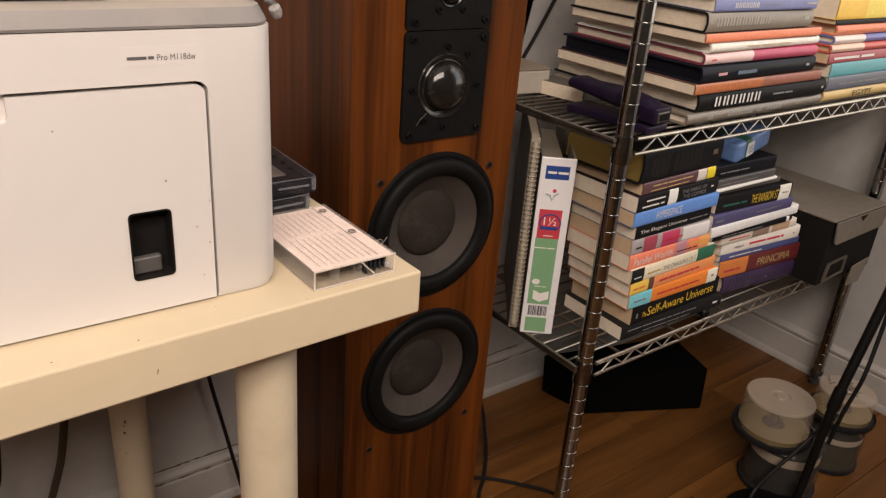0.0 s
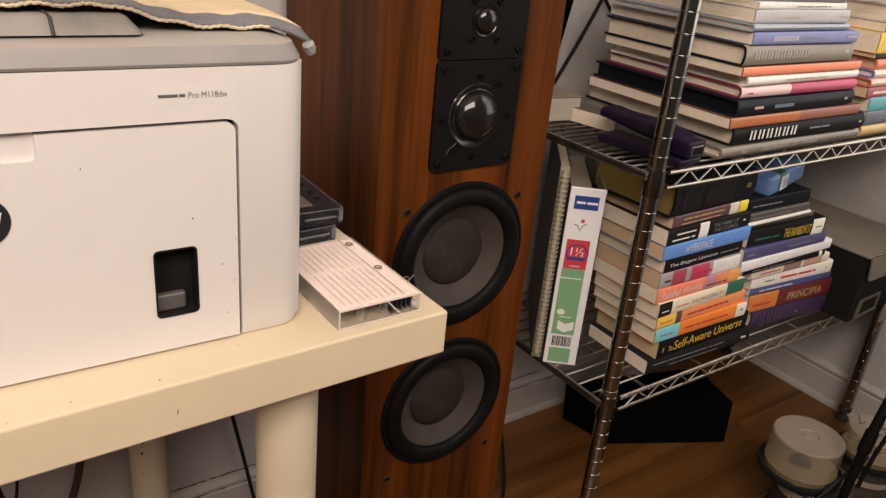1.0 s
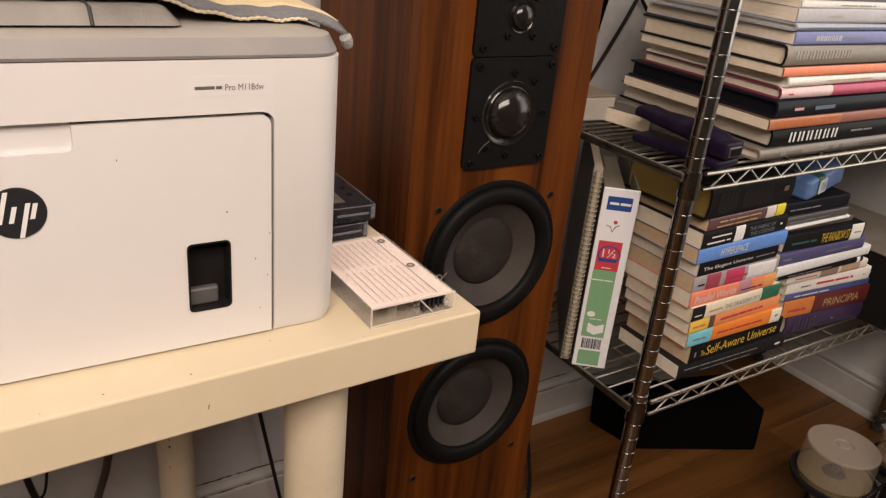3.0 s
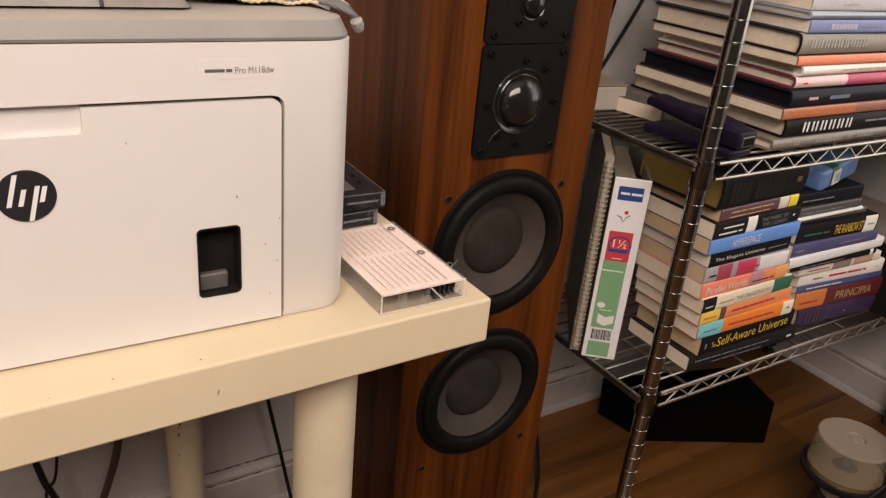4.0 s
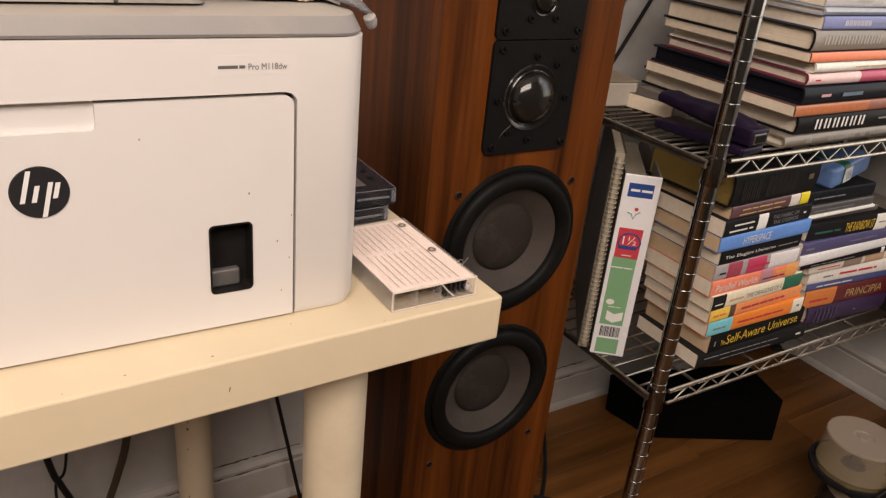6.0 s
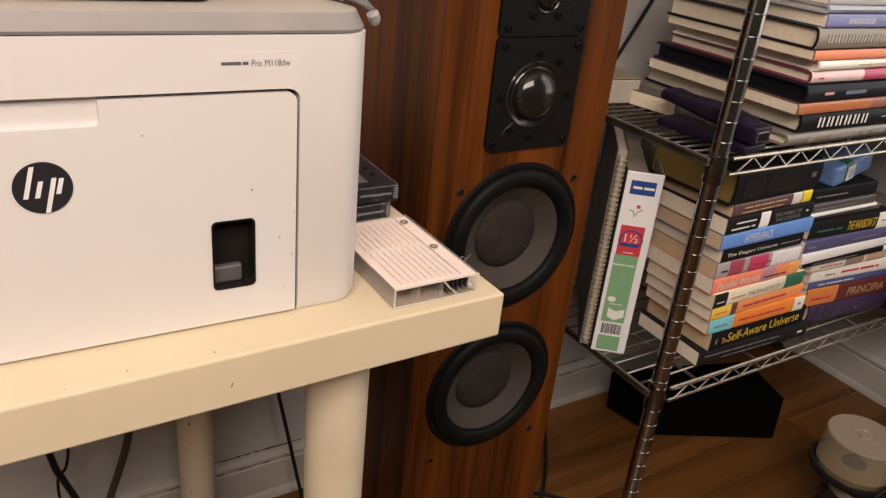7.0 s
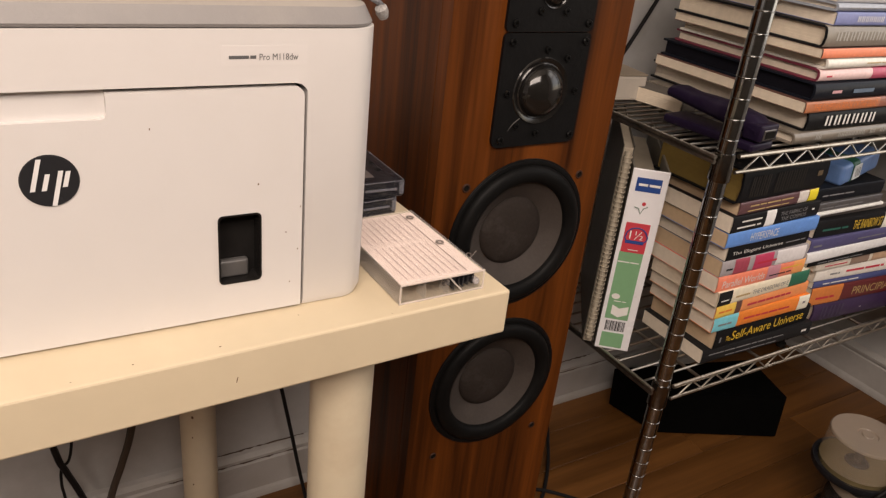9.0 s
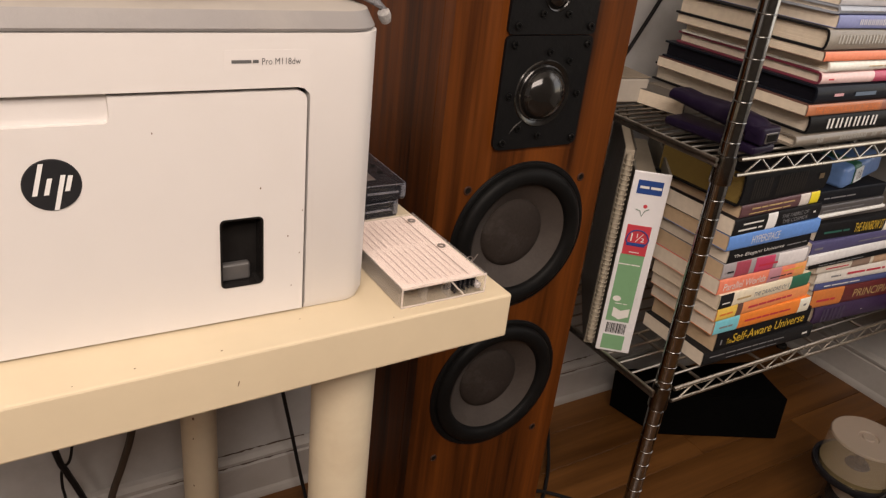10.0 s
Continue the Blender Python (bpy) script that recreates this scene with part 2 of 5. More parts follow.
def bars(x0, x1, z0, z1, y, material, parent, n=8, name="lettering", seed=1):
    """Writing that is not spelled out: plain bars, one a word, for n letters."""
    rnd = random.Random(seed)
    bm = bmesh.new()
    w, hgt, i = (x1 - x0) / n, z1 - z0, 0
    while i < n:
        k = min(n - i, rnd.choice((3, 4, 5, 6, 7)))
        a, b = x0 + i * w, x0 + (i + k - (0.45 if i + k < n else 0)) * w
        bm.faces.new([bm.verts.new(q) for q in ((a, y, z0 + hgt * 0.30), (b, y, z0 + hgt * 0.30), (b, y, z1 - hgt * 0.30), (a, y, z1 - hgt * 0.30))])
        i += k
    return part(name, bm, material, parent)


def letter_bars(x0, x1, z0, z1, y, material, parent, n):
    """Large writing that is not spelled out: two upright bars a letter."""
    bm = bmesh.new()
    w = (x1 - x0) / n
    for i in range(n):
        for f in (0.12, 0.56):
            a, b = x0 + (i + f) * w, x0 + (i + f + 0.20) * w
            bm.faces.new([bm.verts.new(q) for q in ((a, y, z0), (b, y, z0), (b, y, z1), (a, y, z1))])
    return part("lettering", bm, material, parent)


# ---------------------------------------------------------------- the room
M_WALL = mat("wall_paint", (0.42, 0.415, 0.405), 0.75, 0.06, 8, 0.25, 60, stain=0.55, stain_colour=(0.29, 0.27, 0.24), stain_scale=5)
M_TRIM = mat("trim_paint", (0.42, 0.405, 0.385), 0.5, 0.08, 12, 0.2, 80, stain=0.45, stain_colour=(0.30, 0.27, 0.23), stain_scale=9)
# Unseen west and south walls; the dark brown is set to cut bounced light.
M_WALL2 = mat("unseen_wall_dark", (0.15, 0.130, 0.110), 0.8, 0.06, 8, 0.25, 60)
M_CEIL = mat("ceiling_paint", (0.62, 0.60, 0.56), 0.9, 0.04, 8, 0.2, 60)
M_FLOOR = wood("oak_floor", (0.056, 0.0215, 0.0052), (0.184, 0.0785, 0.0210), 0, 0.33, 0.7, island=0.13)
M_GAP = mat("floor_gap", (0.03, 0.018, 0.01), 0.8, 0.1)
X0, X1, Y0, Y1, HH = ROOM["x0"], ROOM["x1"], ROOM["y0"], ROOM["y1"], ROOM["h"]
TH = 0.18


def structure(name, bm, material, label, parent=None):
    return tagged(part(name, bm, material, parent), label, "", "", "structure")


floor = structure("floor", boxed((X0 - TH, Y0 - TH, -0.12), (X1 + TH, Y1 + TH, -0.006)), M_GAP, "worn brown strip wood floor")
structure("ceiling", boxed((X0 - TH, Y0 - TH, HH), (X1 + TH, Y1 + TH, HH + 0.12)), M_CEIL, "plain white painted ceiling")
wall_north = structure("wall_north", boxed((X0 - TH, Y1, -0.006), (X1 + TH, Y1 + TH, HH)), M_WALL, "off-white painted plaster wall, marked and peeling")
structure("wall_west", boxed((X0 - TH, Y0, -0.006), (X0, Y1, HH)), M_WALL2, "unseen plaster wall, darkened to cut bounced light")
_b = bmesh.new()
y0, y1, z0, z1 = WIN_B
box(_b, (X1, Y0, -0.006), (X1 + TH, y0, HH))
box(_b, (X1, y1, -0.006), (X1 + TH, Y1, HH))
box(_b, (X1, y0, -0.006), (X1 + TH, y1, z0))
box(_b, (X1, y0, z1), (X1 + TH, y1, HH))
structure("wall_east", _b, M_WALL, "off-white painted plaster wall with a window")
_b = bmesh.new()
x0, x1, z0, z1 = WIN_S
box(_b, (X0 - TH, Y0 - TH, -0.006), (x0, Y0, HH))
box(_b, (x1, Y0 - TH, -0.006), (X1 + TH, Y0, HH))
box(_b, (x0, Y0 - TH, -0.006), (x1, Y0, z0))
box(_b, (x0, Y0 - TH, z1), (x1, Y0, HH))
structure("wall_south", _b, M_WALL2, "unseen plaster wall with a window, darkened to cut bounced light")
M_FRAME = mat("window_paint", (0.75, 0.74, 0.71), 0.4, 0.05)


def window(name, m, w, h):
    o = thing(name, label="white painted wooden window with two sashes", kind="structure")
    o.matrix_world = m
    for nm, lo, hi in (("window_frame", (-w / 2, 0, 0), (-w / 2 + 0.05, 0.06, h)), ("window_frame", (w / 2 - 0.05, 0, 0), (w / 2, 0.06, h)),
                       ("window_frame", (-w / 2 + 0.05, 0, h - 0.05), (w / 2 - 0.05, 0.06, h)), ("window_frame", (-w / 2 + 0.05, 0, 0), (w / 2 - 0.05, 0.06, 0.05)),
                       ("sash_bar", (-w / 2 + 0.05, 0.01, h / 2 - 0.025), (w / 2 - 0.05, 0.05, h / 2 + 0.025))):
        part(nm, boxed(lo, hi, 0.004), M_FRAME, o)
    return o


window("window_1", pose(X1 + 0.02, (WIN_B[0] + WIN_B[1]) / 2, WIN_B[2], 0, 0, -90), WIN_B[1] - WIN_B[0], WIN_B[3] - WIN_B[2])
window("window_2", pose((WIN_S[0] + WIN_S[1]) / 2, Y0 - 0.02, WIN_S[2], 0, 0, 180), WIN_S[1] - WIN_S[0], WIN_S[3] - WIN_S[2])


def baseboard_profile(bm, a, b, inward):
    """A tall board with a stepped moulding on top and a quarter round at the foot."""
    prof = [(0, 0.0), (0.018, 0.0), (0.018, 0.006), (0.0165, 0.012), (0.0140, 0.017), (0.0136, 0.0700), (0.0105, 0.0725), (0.0105, 0.0765), (0.0150, 0.0790), (0.0150, 0.0840), (0.008, 0.0890), (0, 0.0910)]
    a, b, inward = Vector(a), Vector(b), Vector(inward)
    ra = [bm.verts.new(a + inward * d + Vector((0, 0, z))) for d, z in prof]
    rb = [bm.verts.new(b + inward * d + Vector((0, 0, z))) for d, z in prof]
    n = len(prof)
    for i in range(n):
        bm.faces.new((ra[i], ra[(i + 1) % n], rb[(i + 1) % n], rb[i]))
    bm.faces.new(ra)
    bm.faces.new(rb[::-1])
    bmesh.ops.recalc_face_normals(bm, faces=bm.faces[:])
    return bm


structure("baseboard", baseboard_profile(bmesh.new(), (X0, Y1, 0), (X1 - 0.019, Y1, 0), (0, -1, 0)), M_TRIM, "scuffed white painted wooden baseboard")
structure("baseboard", baseboard_profile(bmesh.new(), (X1, Y0, 0), (X1, Y1, 0), (-1, 0, 0)), M_TRIM, "scuffed white painted wooden baseboard")

_r = random.Random(15)
for z, a, b in ((0.0745, -0.62, -0.42), (0.0745, 0.02, 0.30), (0.0918, -0.58, -0.40), (0.0918, 0.06, 0.22), (0.0745, -0.95, -0.70)):
    pts = [(a + (b - a) * k / 24, Y1 - (0.0112 if z < 0.08 else 0.001), z + _r.uniform(-0.0008, 0.0008)) for k in range(25)]
    structure("baseboard_crack", tube(bmesh.new(), pts, [_r.uniform(0.0002, 0.0016) for k in range(25)], 6), mat("crack_dark", (0.10, 0.070, 0.050), 0.9, 0.2), "dark crack along a painted baseboard", wall_north)

# peeling paint on the north wall
_b = bmesh.new()
_r = random.Random(4)
ring = [(0.042, 0.60), (0.042, 1.0)]
z = 1.0
while z > 0.60:
    ring.append((0.127 + 0.30 * max(0, z - 0.80) + 0.006 * noise.noise((z * 9, 0, 0)) + 0.007 * noise.noise((z * 60, 3, 0)) + 0.004 * noise.noise((z * 170, 5, 0)) - 0.05 * max(0, 0.72 - z), z))
    z -= 0.004
_b.faces.new([_b.verts.new((x, Y1 - 0.0012, z)) for x, z in ring])
bmesh.ops.triangulate(_b, faces=_b.faces[:])
structure("peeling_paint", _b, mat("bare_plaster", (0.86, 0.85, 0.82), 0.9, 0.08, 20, 0.3, 90), "pale patch of bare plaster where paint flaked", wall_north)

# ---------------------------------------------------------------- the wire shelving unit
M_CHROME = mat("worn_chrome", (0.44, 0.385, 0.31), 0.28, 0.25, 25, 0.2, 300, metal=1.0, stain=0.5, stain_colour=(0.22, 0.19, 0.15), stain_scale=14)
M_DECK = mat("dusty_wire", (0.34, 0.31, 0.27), 0.38, 0.25, 30, metal=1.0, stain=0.6, stain_colour=(0.15, 0.128, 0.10), stain_scale=18)
M_ZIG = mat("zigzag_chrome", (0.46, 0.43, 0.385), 0.32, 0.2, 30, metal=1.0, stain=0.3, stain_colour=(0.14, 0.12, 0.10), stain_scale=20)
M_POST = mat("post_chrome", (0.37, 0.39, 0.40), 0.11, 0.15, 25, 0.0, 300, metal=1.0, rough_vary=0.03)
M_RING = mat("ring_chrome", (0.38, 0.38, 0.365), 0.20, 0.1, 25, metal=1.0)
M_SLEEVE_METAL = mat("sleeve_metal", (0.20, 0.19, 0.175), 0.20, 0.15, 30, metal=1.0)
M_COLLAR = mat("collar_metal", (0.055, 0.055, 0.054), 0.24, 0.15, 30, metal=0.5)
PX0, PX1, PY0, PY1 = 0.0, 0.808, 0.0, 0.306
SHELF_Z = (0.3195, 0.6685, 0.9260)
unit = thing("wire_shelving_unit", label="chrome wire shelving unit loaded with books, standing in the corner", category="shelving")
_rings = []
_prof = [(0.0, 0.030), (0.0116, 0.030)]
z = 0.055
while z < 1.45:
    _prof += [(0.0116, z - 0.0012), (0.0108, z - 0.0008), (0.0108, z + 0.0008), (0.0116, z + 0.0012)]
    _rings.append(z)
    z += 0.0254
_prof += [(0.0116, 1.47), (0.0, 1.473)]
_bm = lathe(bmesh.new(), [(0.0104, -0.0007), (0.0116, -0.0007), (0.0120, -0.0002), (0.0120, 0.0002), (0.0116, 0.0007), (0.0104, 0.0007)], 24)
RING_MESH = bpy.data.meshes.new("ring")
_bm.to_mesh(RING_MESH)
_bm.free()
RING_MESH.materials.append(M_RING)
RING_MESH.polygons.foreach_set("use_smooth", [True] * len(RING_MESH.polygons))
for px in (PX0, PX1):
    for py in (PY0, PY1):
        p = part("post", lathe(bmesh.new(), _prof, 24), M_POST, unit, smooth=True, at=pose(px, py, 0))
        part("foot", lathe(bmesh.new(), [(0, 0), (0.012, 0), (0.013, 0.004), (0.011, 0.010), (0.006, 0.012), (0.006, 0.024), (0.0132, 0.025), (0.0132, 0.034), (0.0, 0.034)], 16), M_COLLAR, p, "levelling foot", smooth=True)
        for z in _rings:
            q = new("ring", RING_MESH)
            q.parent, q.location = p, (0, 0, z)
for sz in SHELF_Z:
    sh = part("shelf", tube(bmesh.new(), [(PX0 + 0.012, PY1 + 0.008, sz), (PX1 - 0.012, PY1 + 0.008, sz)], 0.0032), M_CHROME, unit, "chrome wire shelf", smooth=True)
    for py, sy in ((PY0 - 0.010, -1), (PY1 + 0.008, 1)):
        if sy < 0:
            part("edge_wire", tube(bmesh.new(), [(PX0 + 0.014, py, sz), (PX1 - 0.014, py, sz)], 0.0032), M_CHROME, sh, smooth=True)
        part("edge_wire", tube(bmesh.new(), [(PX0 + 0.014, py, sz - 0.021), (PX1 - 0.014, py, sz - 0.021)], 0.0026), M_CHROME, sh, smooth=True)
        n = 31
        zig = [(PX0 + 0.03 + (PX1 - PX0 - 0.06) * i / n, py, sz - (0.0015 if i % 2 else 0.0195)) for i in range(n + 1)]
        part("zigzag_wire", tube(bmesh.new(), zig, 0.0015, 8), M_ZIG, sh, smooth=True)
    for px in (PX0 - 0.021, PX1 + 0.013):
        for dz, r in ((0, 0.0032), (-0.0062, 0.0028)):
            part("edge_wire", tube(bmesh.new(), [(px, PY0 - 0.004, sz + dz), (px, PY1 + 0.006, sz + dz)], r), M_DECK, sh, smooth=True)
    nw = 19 if sz == SHELF_Z[1] else 12
    for k in range(1, nw):
        y = PY0 - 0.010 + (PY1 - PY0 + 0.018) * k / nw
        part("deck_wire", tube(bmesh.new(), [(PX0 - 0.021, y, sz + 0.001), (PX1 + 0.013, y, sz + 0.001)], 0.0018, 6), M_DECK, sh, smooth=True)
    for k in range(1, 6):
        x = PX0 + (PX1 - PX0) * k / 6 - 0.06
        part("cross_wire", tube(bmesh.new(), [(x, PY0 - 0.008, sz - 0.0035), (x, PY1 + 0.006, sz - 0.0035)], 0.0026, 6), M_DECK, sh, smooth=True)
    for px in (PX0, PX1):
        for py in (PY0, PY1):
            part("collar", lathe(bmesh.new(), [(0.0118, 0.004), (0.0130, 0.004), (0.0134, 0.001), (0.0140, -0.030), (0.0136, -0.033), (0.0118, -0.033), (0.0118, 0.004)], 24), M_SLEEVE_METAL, sh, "tapered sleeve", smooth=True, at=pose(px, py, sz))

# ---------------------------------------------------------------- books
P_WHITE = pages_mat("paper_white", (0.79, 0.70, 0.575))
P_CREAM = pages_mat("paper_cream", (0.75, 0.65, 0.51))
P_TAN = pages_mat("paper_tan", (0.60, 0.445, 0.285))
P_BLACK = mat("slipcase_black", (0.006, 0.006, 0.010), 0.7, 0.2, 20)
P_GILT = pages_mat("paper_gilt", (0.20, 0.135, 0.030))
INK_P = mat("ink_pale", (0.42, 0.41, 0.38), 0.5, 0.05)
INK_W = mat("ink_white", (0.74, 0.73, 0.70), 0.5, 0.05)
INK_K = mat("ink_black", (0.015, 0.015, 0.016), 0.5, 0.05)
INK_Y = mat("ink_yellow", (0.75, 0.50, 0.04), 0.5, 0.05)
INK_R = mat("ink_red", (0.55, 0.03, 0.06), 0.5, 0.05)
INK_G = mat("ink_gold", (0.50, 0.36, 0.16), 0.5, 0.05)
INK_S = mat("ink_grey", (0.22, 0.22, 0.23), 0.5, 0.05)
INK_O = mat("ink_orange", (0.72, 0.20, 0.04), 0.5, 0.05)


def cover(c, gloss=0.42):
    k = 1.28 if max(c) > 0.05 else 0.55
    c = tuple(min(0.86, q * k) for q in c)
    return mat("cover_%02x%02x%02x" % tuple(int(255 * q) for q in c), c, gloss, 0.12, 25, 0.08, 250, stain=0.12, stain_colour=tuple(min(1, q * 1.4 + 0.01) for q in c), stain_scale=30, spec=0.5 if max(c) > 0.05 else 0.3)


def book(x0, x1, z0, z1, y, depth, colour, pages, label, hard=False, panels=(), words=(), turn=0.0, group="", gloss=0.42):
    """A book lying flat with its spine towards -y. panels: (from, to, colour) along the spine; words: (text or number of bars, from, to, low, high, ink)."""
    w, h = x1 - x0, z1 - z0 - 0.0004
    if len(label.split()) < 6:
        label += " lying in a stack"
    o = thing("book", ((x0 + x1) / 2, y, z0), turn, label, "book", group)
    t, b = (0.0028, 0.0022) if hard else (0.0006, 0.0006)
    back = [(0.006 if hard else 0.001, 0.0), (0.0012 if hard else 0.0002, h * 0.06), (-b * 0.4, h * 0.2), (-b, h * 0.5), (-b * 0.4, h * 0.8), (0.0012 if hard else 0.0002, h * 0.94), (0.006 if hard else 0.001, h)]
    outer = [(depth, 0.0)] + back + [(depth, h)]
    inner = [(depth, t)] + [(q + t * 1.2, min(max(z, t), h - t)) for q, z in back] + [(depth, h - t)]
    bm = bmesh.new()
    loops = [[bm.verts.new((x, q, z)) for q, z in prof] for x, prof in ((-w / 2, outer), (w / 2, outer), (w / 2, inner), (-w / 2, inner))]
    n = len(outer)
    for a, b2 in zip(loops, loops[1:] + loops[:1]):
        for i in range(n - 1):
            bm.faces.new((a[i], a[i + 1], b2[i + 1], b2[i]))
    for i in (0, n - 1):
        bm.faces.new([q[i] for q in loops])
    bmesh.ops.recalc_face_normals(bm, faces=bm.faces[:])
    part("cover", bm, cover(colour, gloss), o, smooth=True)
    inset = 0.0045 if hard else 0.0003
    bm = boxed((-w / 2 + inset, t + 0.0015, t), (w / 2 - inset, depth - (0.004 if hard else 0.0008), h - t))
    part("page_block", bm, pages, o)
    for a, c, col in panels:
        bm = bmesh.new()
        xa, xc = -w / 2 + a * w, -w / 2 + c * w
        pa = [bm.verts.new((xa, q - 0.0004, z)) for q, z in back]
        pc = [bm.verts.new((xc, q - 0.0004, z)) for q, z in back]
        for i in range(len(back) - 1):
            bm.faces.new((pa[i], pa[i + 1], pc[i + 1], pc[i]))
        bmesh.ops.recalc_face_normals(bm, faces=bm.faces[:])
        part("spine_panel", bm, cover(col), o, smooth=True)
    for k, (tx, a, c, lo, hi, ink) in enumerate(words):
        xa, xc = -w / 2 + a * w, -w / 2 + c * w
        if isinstance(tx, int) and tx < 0:
            letter_bars(xa, xc, lo * h, hi * h, -b - 0.0009, ink, o, -tx)
        elif isinstance(tx, int):
            bars(xa, xc, lo * h, hi * h, -b - 0.0009, ink, o, tx, seed=k + tx)
        else:
            lettering(tx, xa, xc, lo * h, hi * h, -b - 0.0009, ink, o)
    return o


G1, G2, G3, G4 = "paperbacks stacked on the lower shelf", "second stack on the lower shelf", "art books stacked on the middle shelf", "second stack on the middle shelf"
YL, YU = 0.010, 0.000
BLACK = (0.018, 0.018, 0.020)
# lower shelf, first stack, from the bottom up
book(0.093, 0.345, 0.322, 0.346, YL, 0.130, (0.030, 0.030, 0.032), P_WHITE, "black paperback at the foot of a book stack", False, (), ((34, 0.05, 0.72, 0.52, 0.72, INK_S), (20, 0.20, 0.66, 0.18, 0.34, INK_S), (2, 0.90, 0.95, 0.3, 0.7, INK_W)), -1.5, G1)
book(0.108, 0.335, 0.346, 0.378, YL + 0.002, 0.130, BLACK, P_TAN, "black paperback with yellow title lettering", False, (), (("Self-Aware Universe", 0.16, 0.93, 0.28, 0.80, INK_Y), ("The", 0.105, 0.15, 0.30, 0.60, INK_Y), (1, 0.04, 0.055, 0.15, 0.85, INK_S)), 0.6, G1)
book(0.094, 0.313, 0.378, 0.404, YL, 0.130, (0.72, 0.20, 0.03), P_WHITE, "orange paperback with a cyan spine end", False, ((0, 0.24, (0.16, 0.48, 0.56)), (0.88, 1, (0.72, 0.66, 0.56))), ((9, 0.05, 0.18, 0.3, 0.6, INK_S), (24, 0.30, 0.78, 0.35, 0.65, INK_R), (1, 0.925, 0.955, 0.35, 0.75, INK_S)), -1.0, G1)
book(0.088, 0.304, 0.404, 0.427, YL + 0.001, 0.130, (0.66, 0.25, 0.09), P_WHITE, "faded orange and yellow paperback", False, ((0, 0.20, (0.74, 0.46, 0.08)), (0.20, 0.26, (0.10, 0.05, 0.04))), ((8, 0.03, 0.16, 0.3, 0.65, INK_O), (26, 0.32, 0.80, 0.3, 0.7, INK_R)), 0.8, G1)
book(0.082, 0.293, 0.427, 0.451, YL - 0.001, 0.130, (0.66, 0.60, 0.46), P_CREAM, "cream paperback with black and green spine ends", False, ((0, 0.14, (0.03, 0.03, 0.03)), (0.78, 1, (0.02, 0.12, 0.07))), ((4, 0.03, 0.11, 0.3, 0.5, INK_W), (5, 0.18, 0.33, 0.3, 0.62, INK_G), ("THE DRAGONS OF E", 0.36, 0.76, 0.3, 0.62, INK_S)), 1.2, G1)
book(0.075, 0.269, 0.451, 0.475, YL, 0.130, (0.72, 0.20, 0.12), P_WHITE, "salmon red paperback with pale lettering", False, ((0.86, 1, (0.74, 0.30, 0.10)), (0.55, 0.70, (0.42, 0.20, 0.24))), (("Parallel Worlds", 0.05, 0.52, 0.25, 0.74, INK_W), (9, 0.58, 0.84, 0.25, 0.45, INK_K), (8, 0.72, 0.96, 0.55, 0.78, INK_Y)), 0.0, G1)
book(0.075, 0.264, 0.475, 0.500, YL, 0.130, (0.30, 0.28, 0.29), P_TAN, "grey paperback with dark red and white bands", False, ((0.62, 0.97, (0.60, 0.58, 0.58)), (0.14, 0.30, (0.30, 0.05, 0.08)), (0.36, 0.58, (0.42, 0.04, 0.10))), ((3, 0.05, 0.12, 0.3, 0.6, INK_K), (5, 0.40, 0.62, 0.3, 0.65, INK_R)), -0.8, G1)
book(0.078, 0.261, 0.500, 0.523, YL + 0.002, 0.130, (0.020, 0.020, 0.021), P_WHITE, "black paperback with fine white lettering", False, (), (("The Elegant Universe", 0.05, 0.66, 0.32, 0.62, INK_W), (9, 0.70, 0.95, 0.36, 0.56, INK_S)), 0.8, G1)
book(0.066, 0.267, 0.523, 0.546, YL - 0.001, 0.130, (0.10, 0.23, 0.56), P_TAN, "bright blue paperback", False, (), (("HYPERSPACE", 0.24, 0.54, 0.25, 0.78, INK_W),), 0.2, G1)
book(0.066, 0.262, 0.546, 0.571, YL, 0.130, (0.024, 0.024, 0.026), P_WHITE, "black paperback with a white spine label", False, ((0.36, 0.47, (0.70, 0.69, 0.66)),), ((5, 0.09, 0.31, 0.55, 0.80, INK_W), (6, 0.05, 0.31, 0.20, 0.45, INK_W), ("THE FABRIC OF", 0.52, 0.84, 0.54, 0.78, INK_S), ("THE COSMOS", 0.54, 0.84, 0.20, 0.44, INK_S), (1, 0.90, 0.93, 0.4, 0.7, INK_W)), 1.5, G1)
book(0.074, 0.252, 0.571, 0.590, YL + 0.003, 0.130, (0.090, 0.040, 0.045), P_TAN, "maroon paperback with a yellow square sticker", False, ((0.88, 1.0, (0.80, 0.56, 0.02)), (0.74, 0.87, (0.56, 0.52, 0.48))), ((18, 0.12, 0.66, 0.5, 0.8, INK_G), (16, 0.1, 0.62, 0.15, 0.4, INK_G)), 2.0, G1)
book(0.060, 0.254, 0.590, 0.640, YL, 0.150, (0.020, 0.018, 0.016), P_GILT, "thick black hardback with dull gilt page edges", True, (), ((1, 0.86, 0.92, 0.35, 0.75, mat("dull_gilt", (0.13, 0.09, 0.045), 0.5)), (-4, 0.08, 0.30, 0.2, 0.8, mat("faint_ink", (0.030, 0.026, 0.022), 0.6)), (-6, 0.36, 0.72, 0.2, 0.8, mat("faint_ink", (0.030, 0.026, 0.022), 0.6))), 2.5, G1)
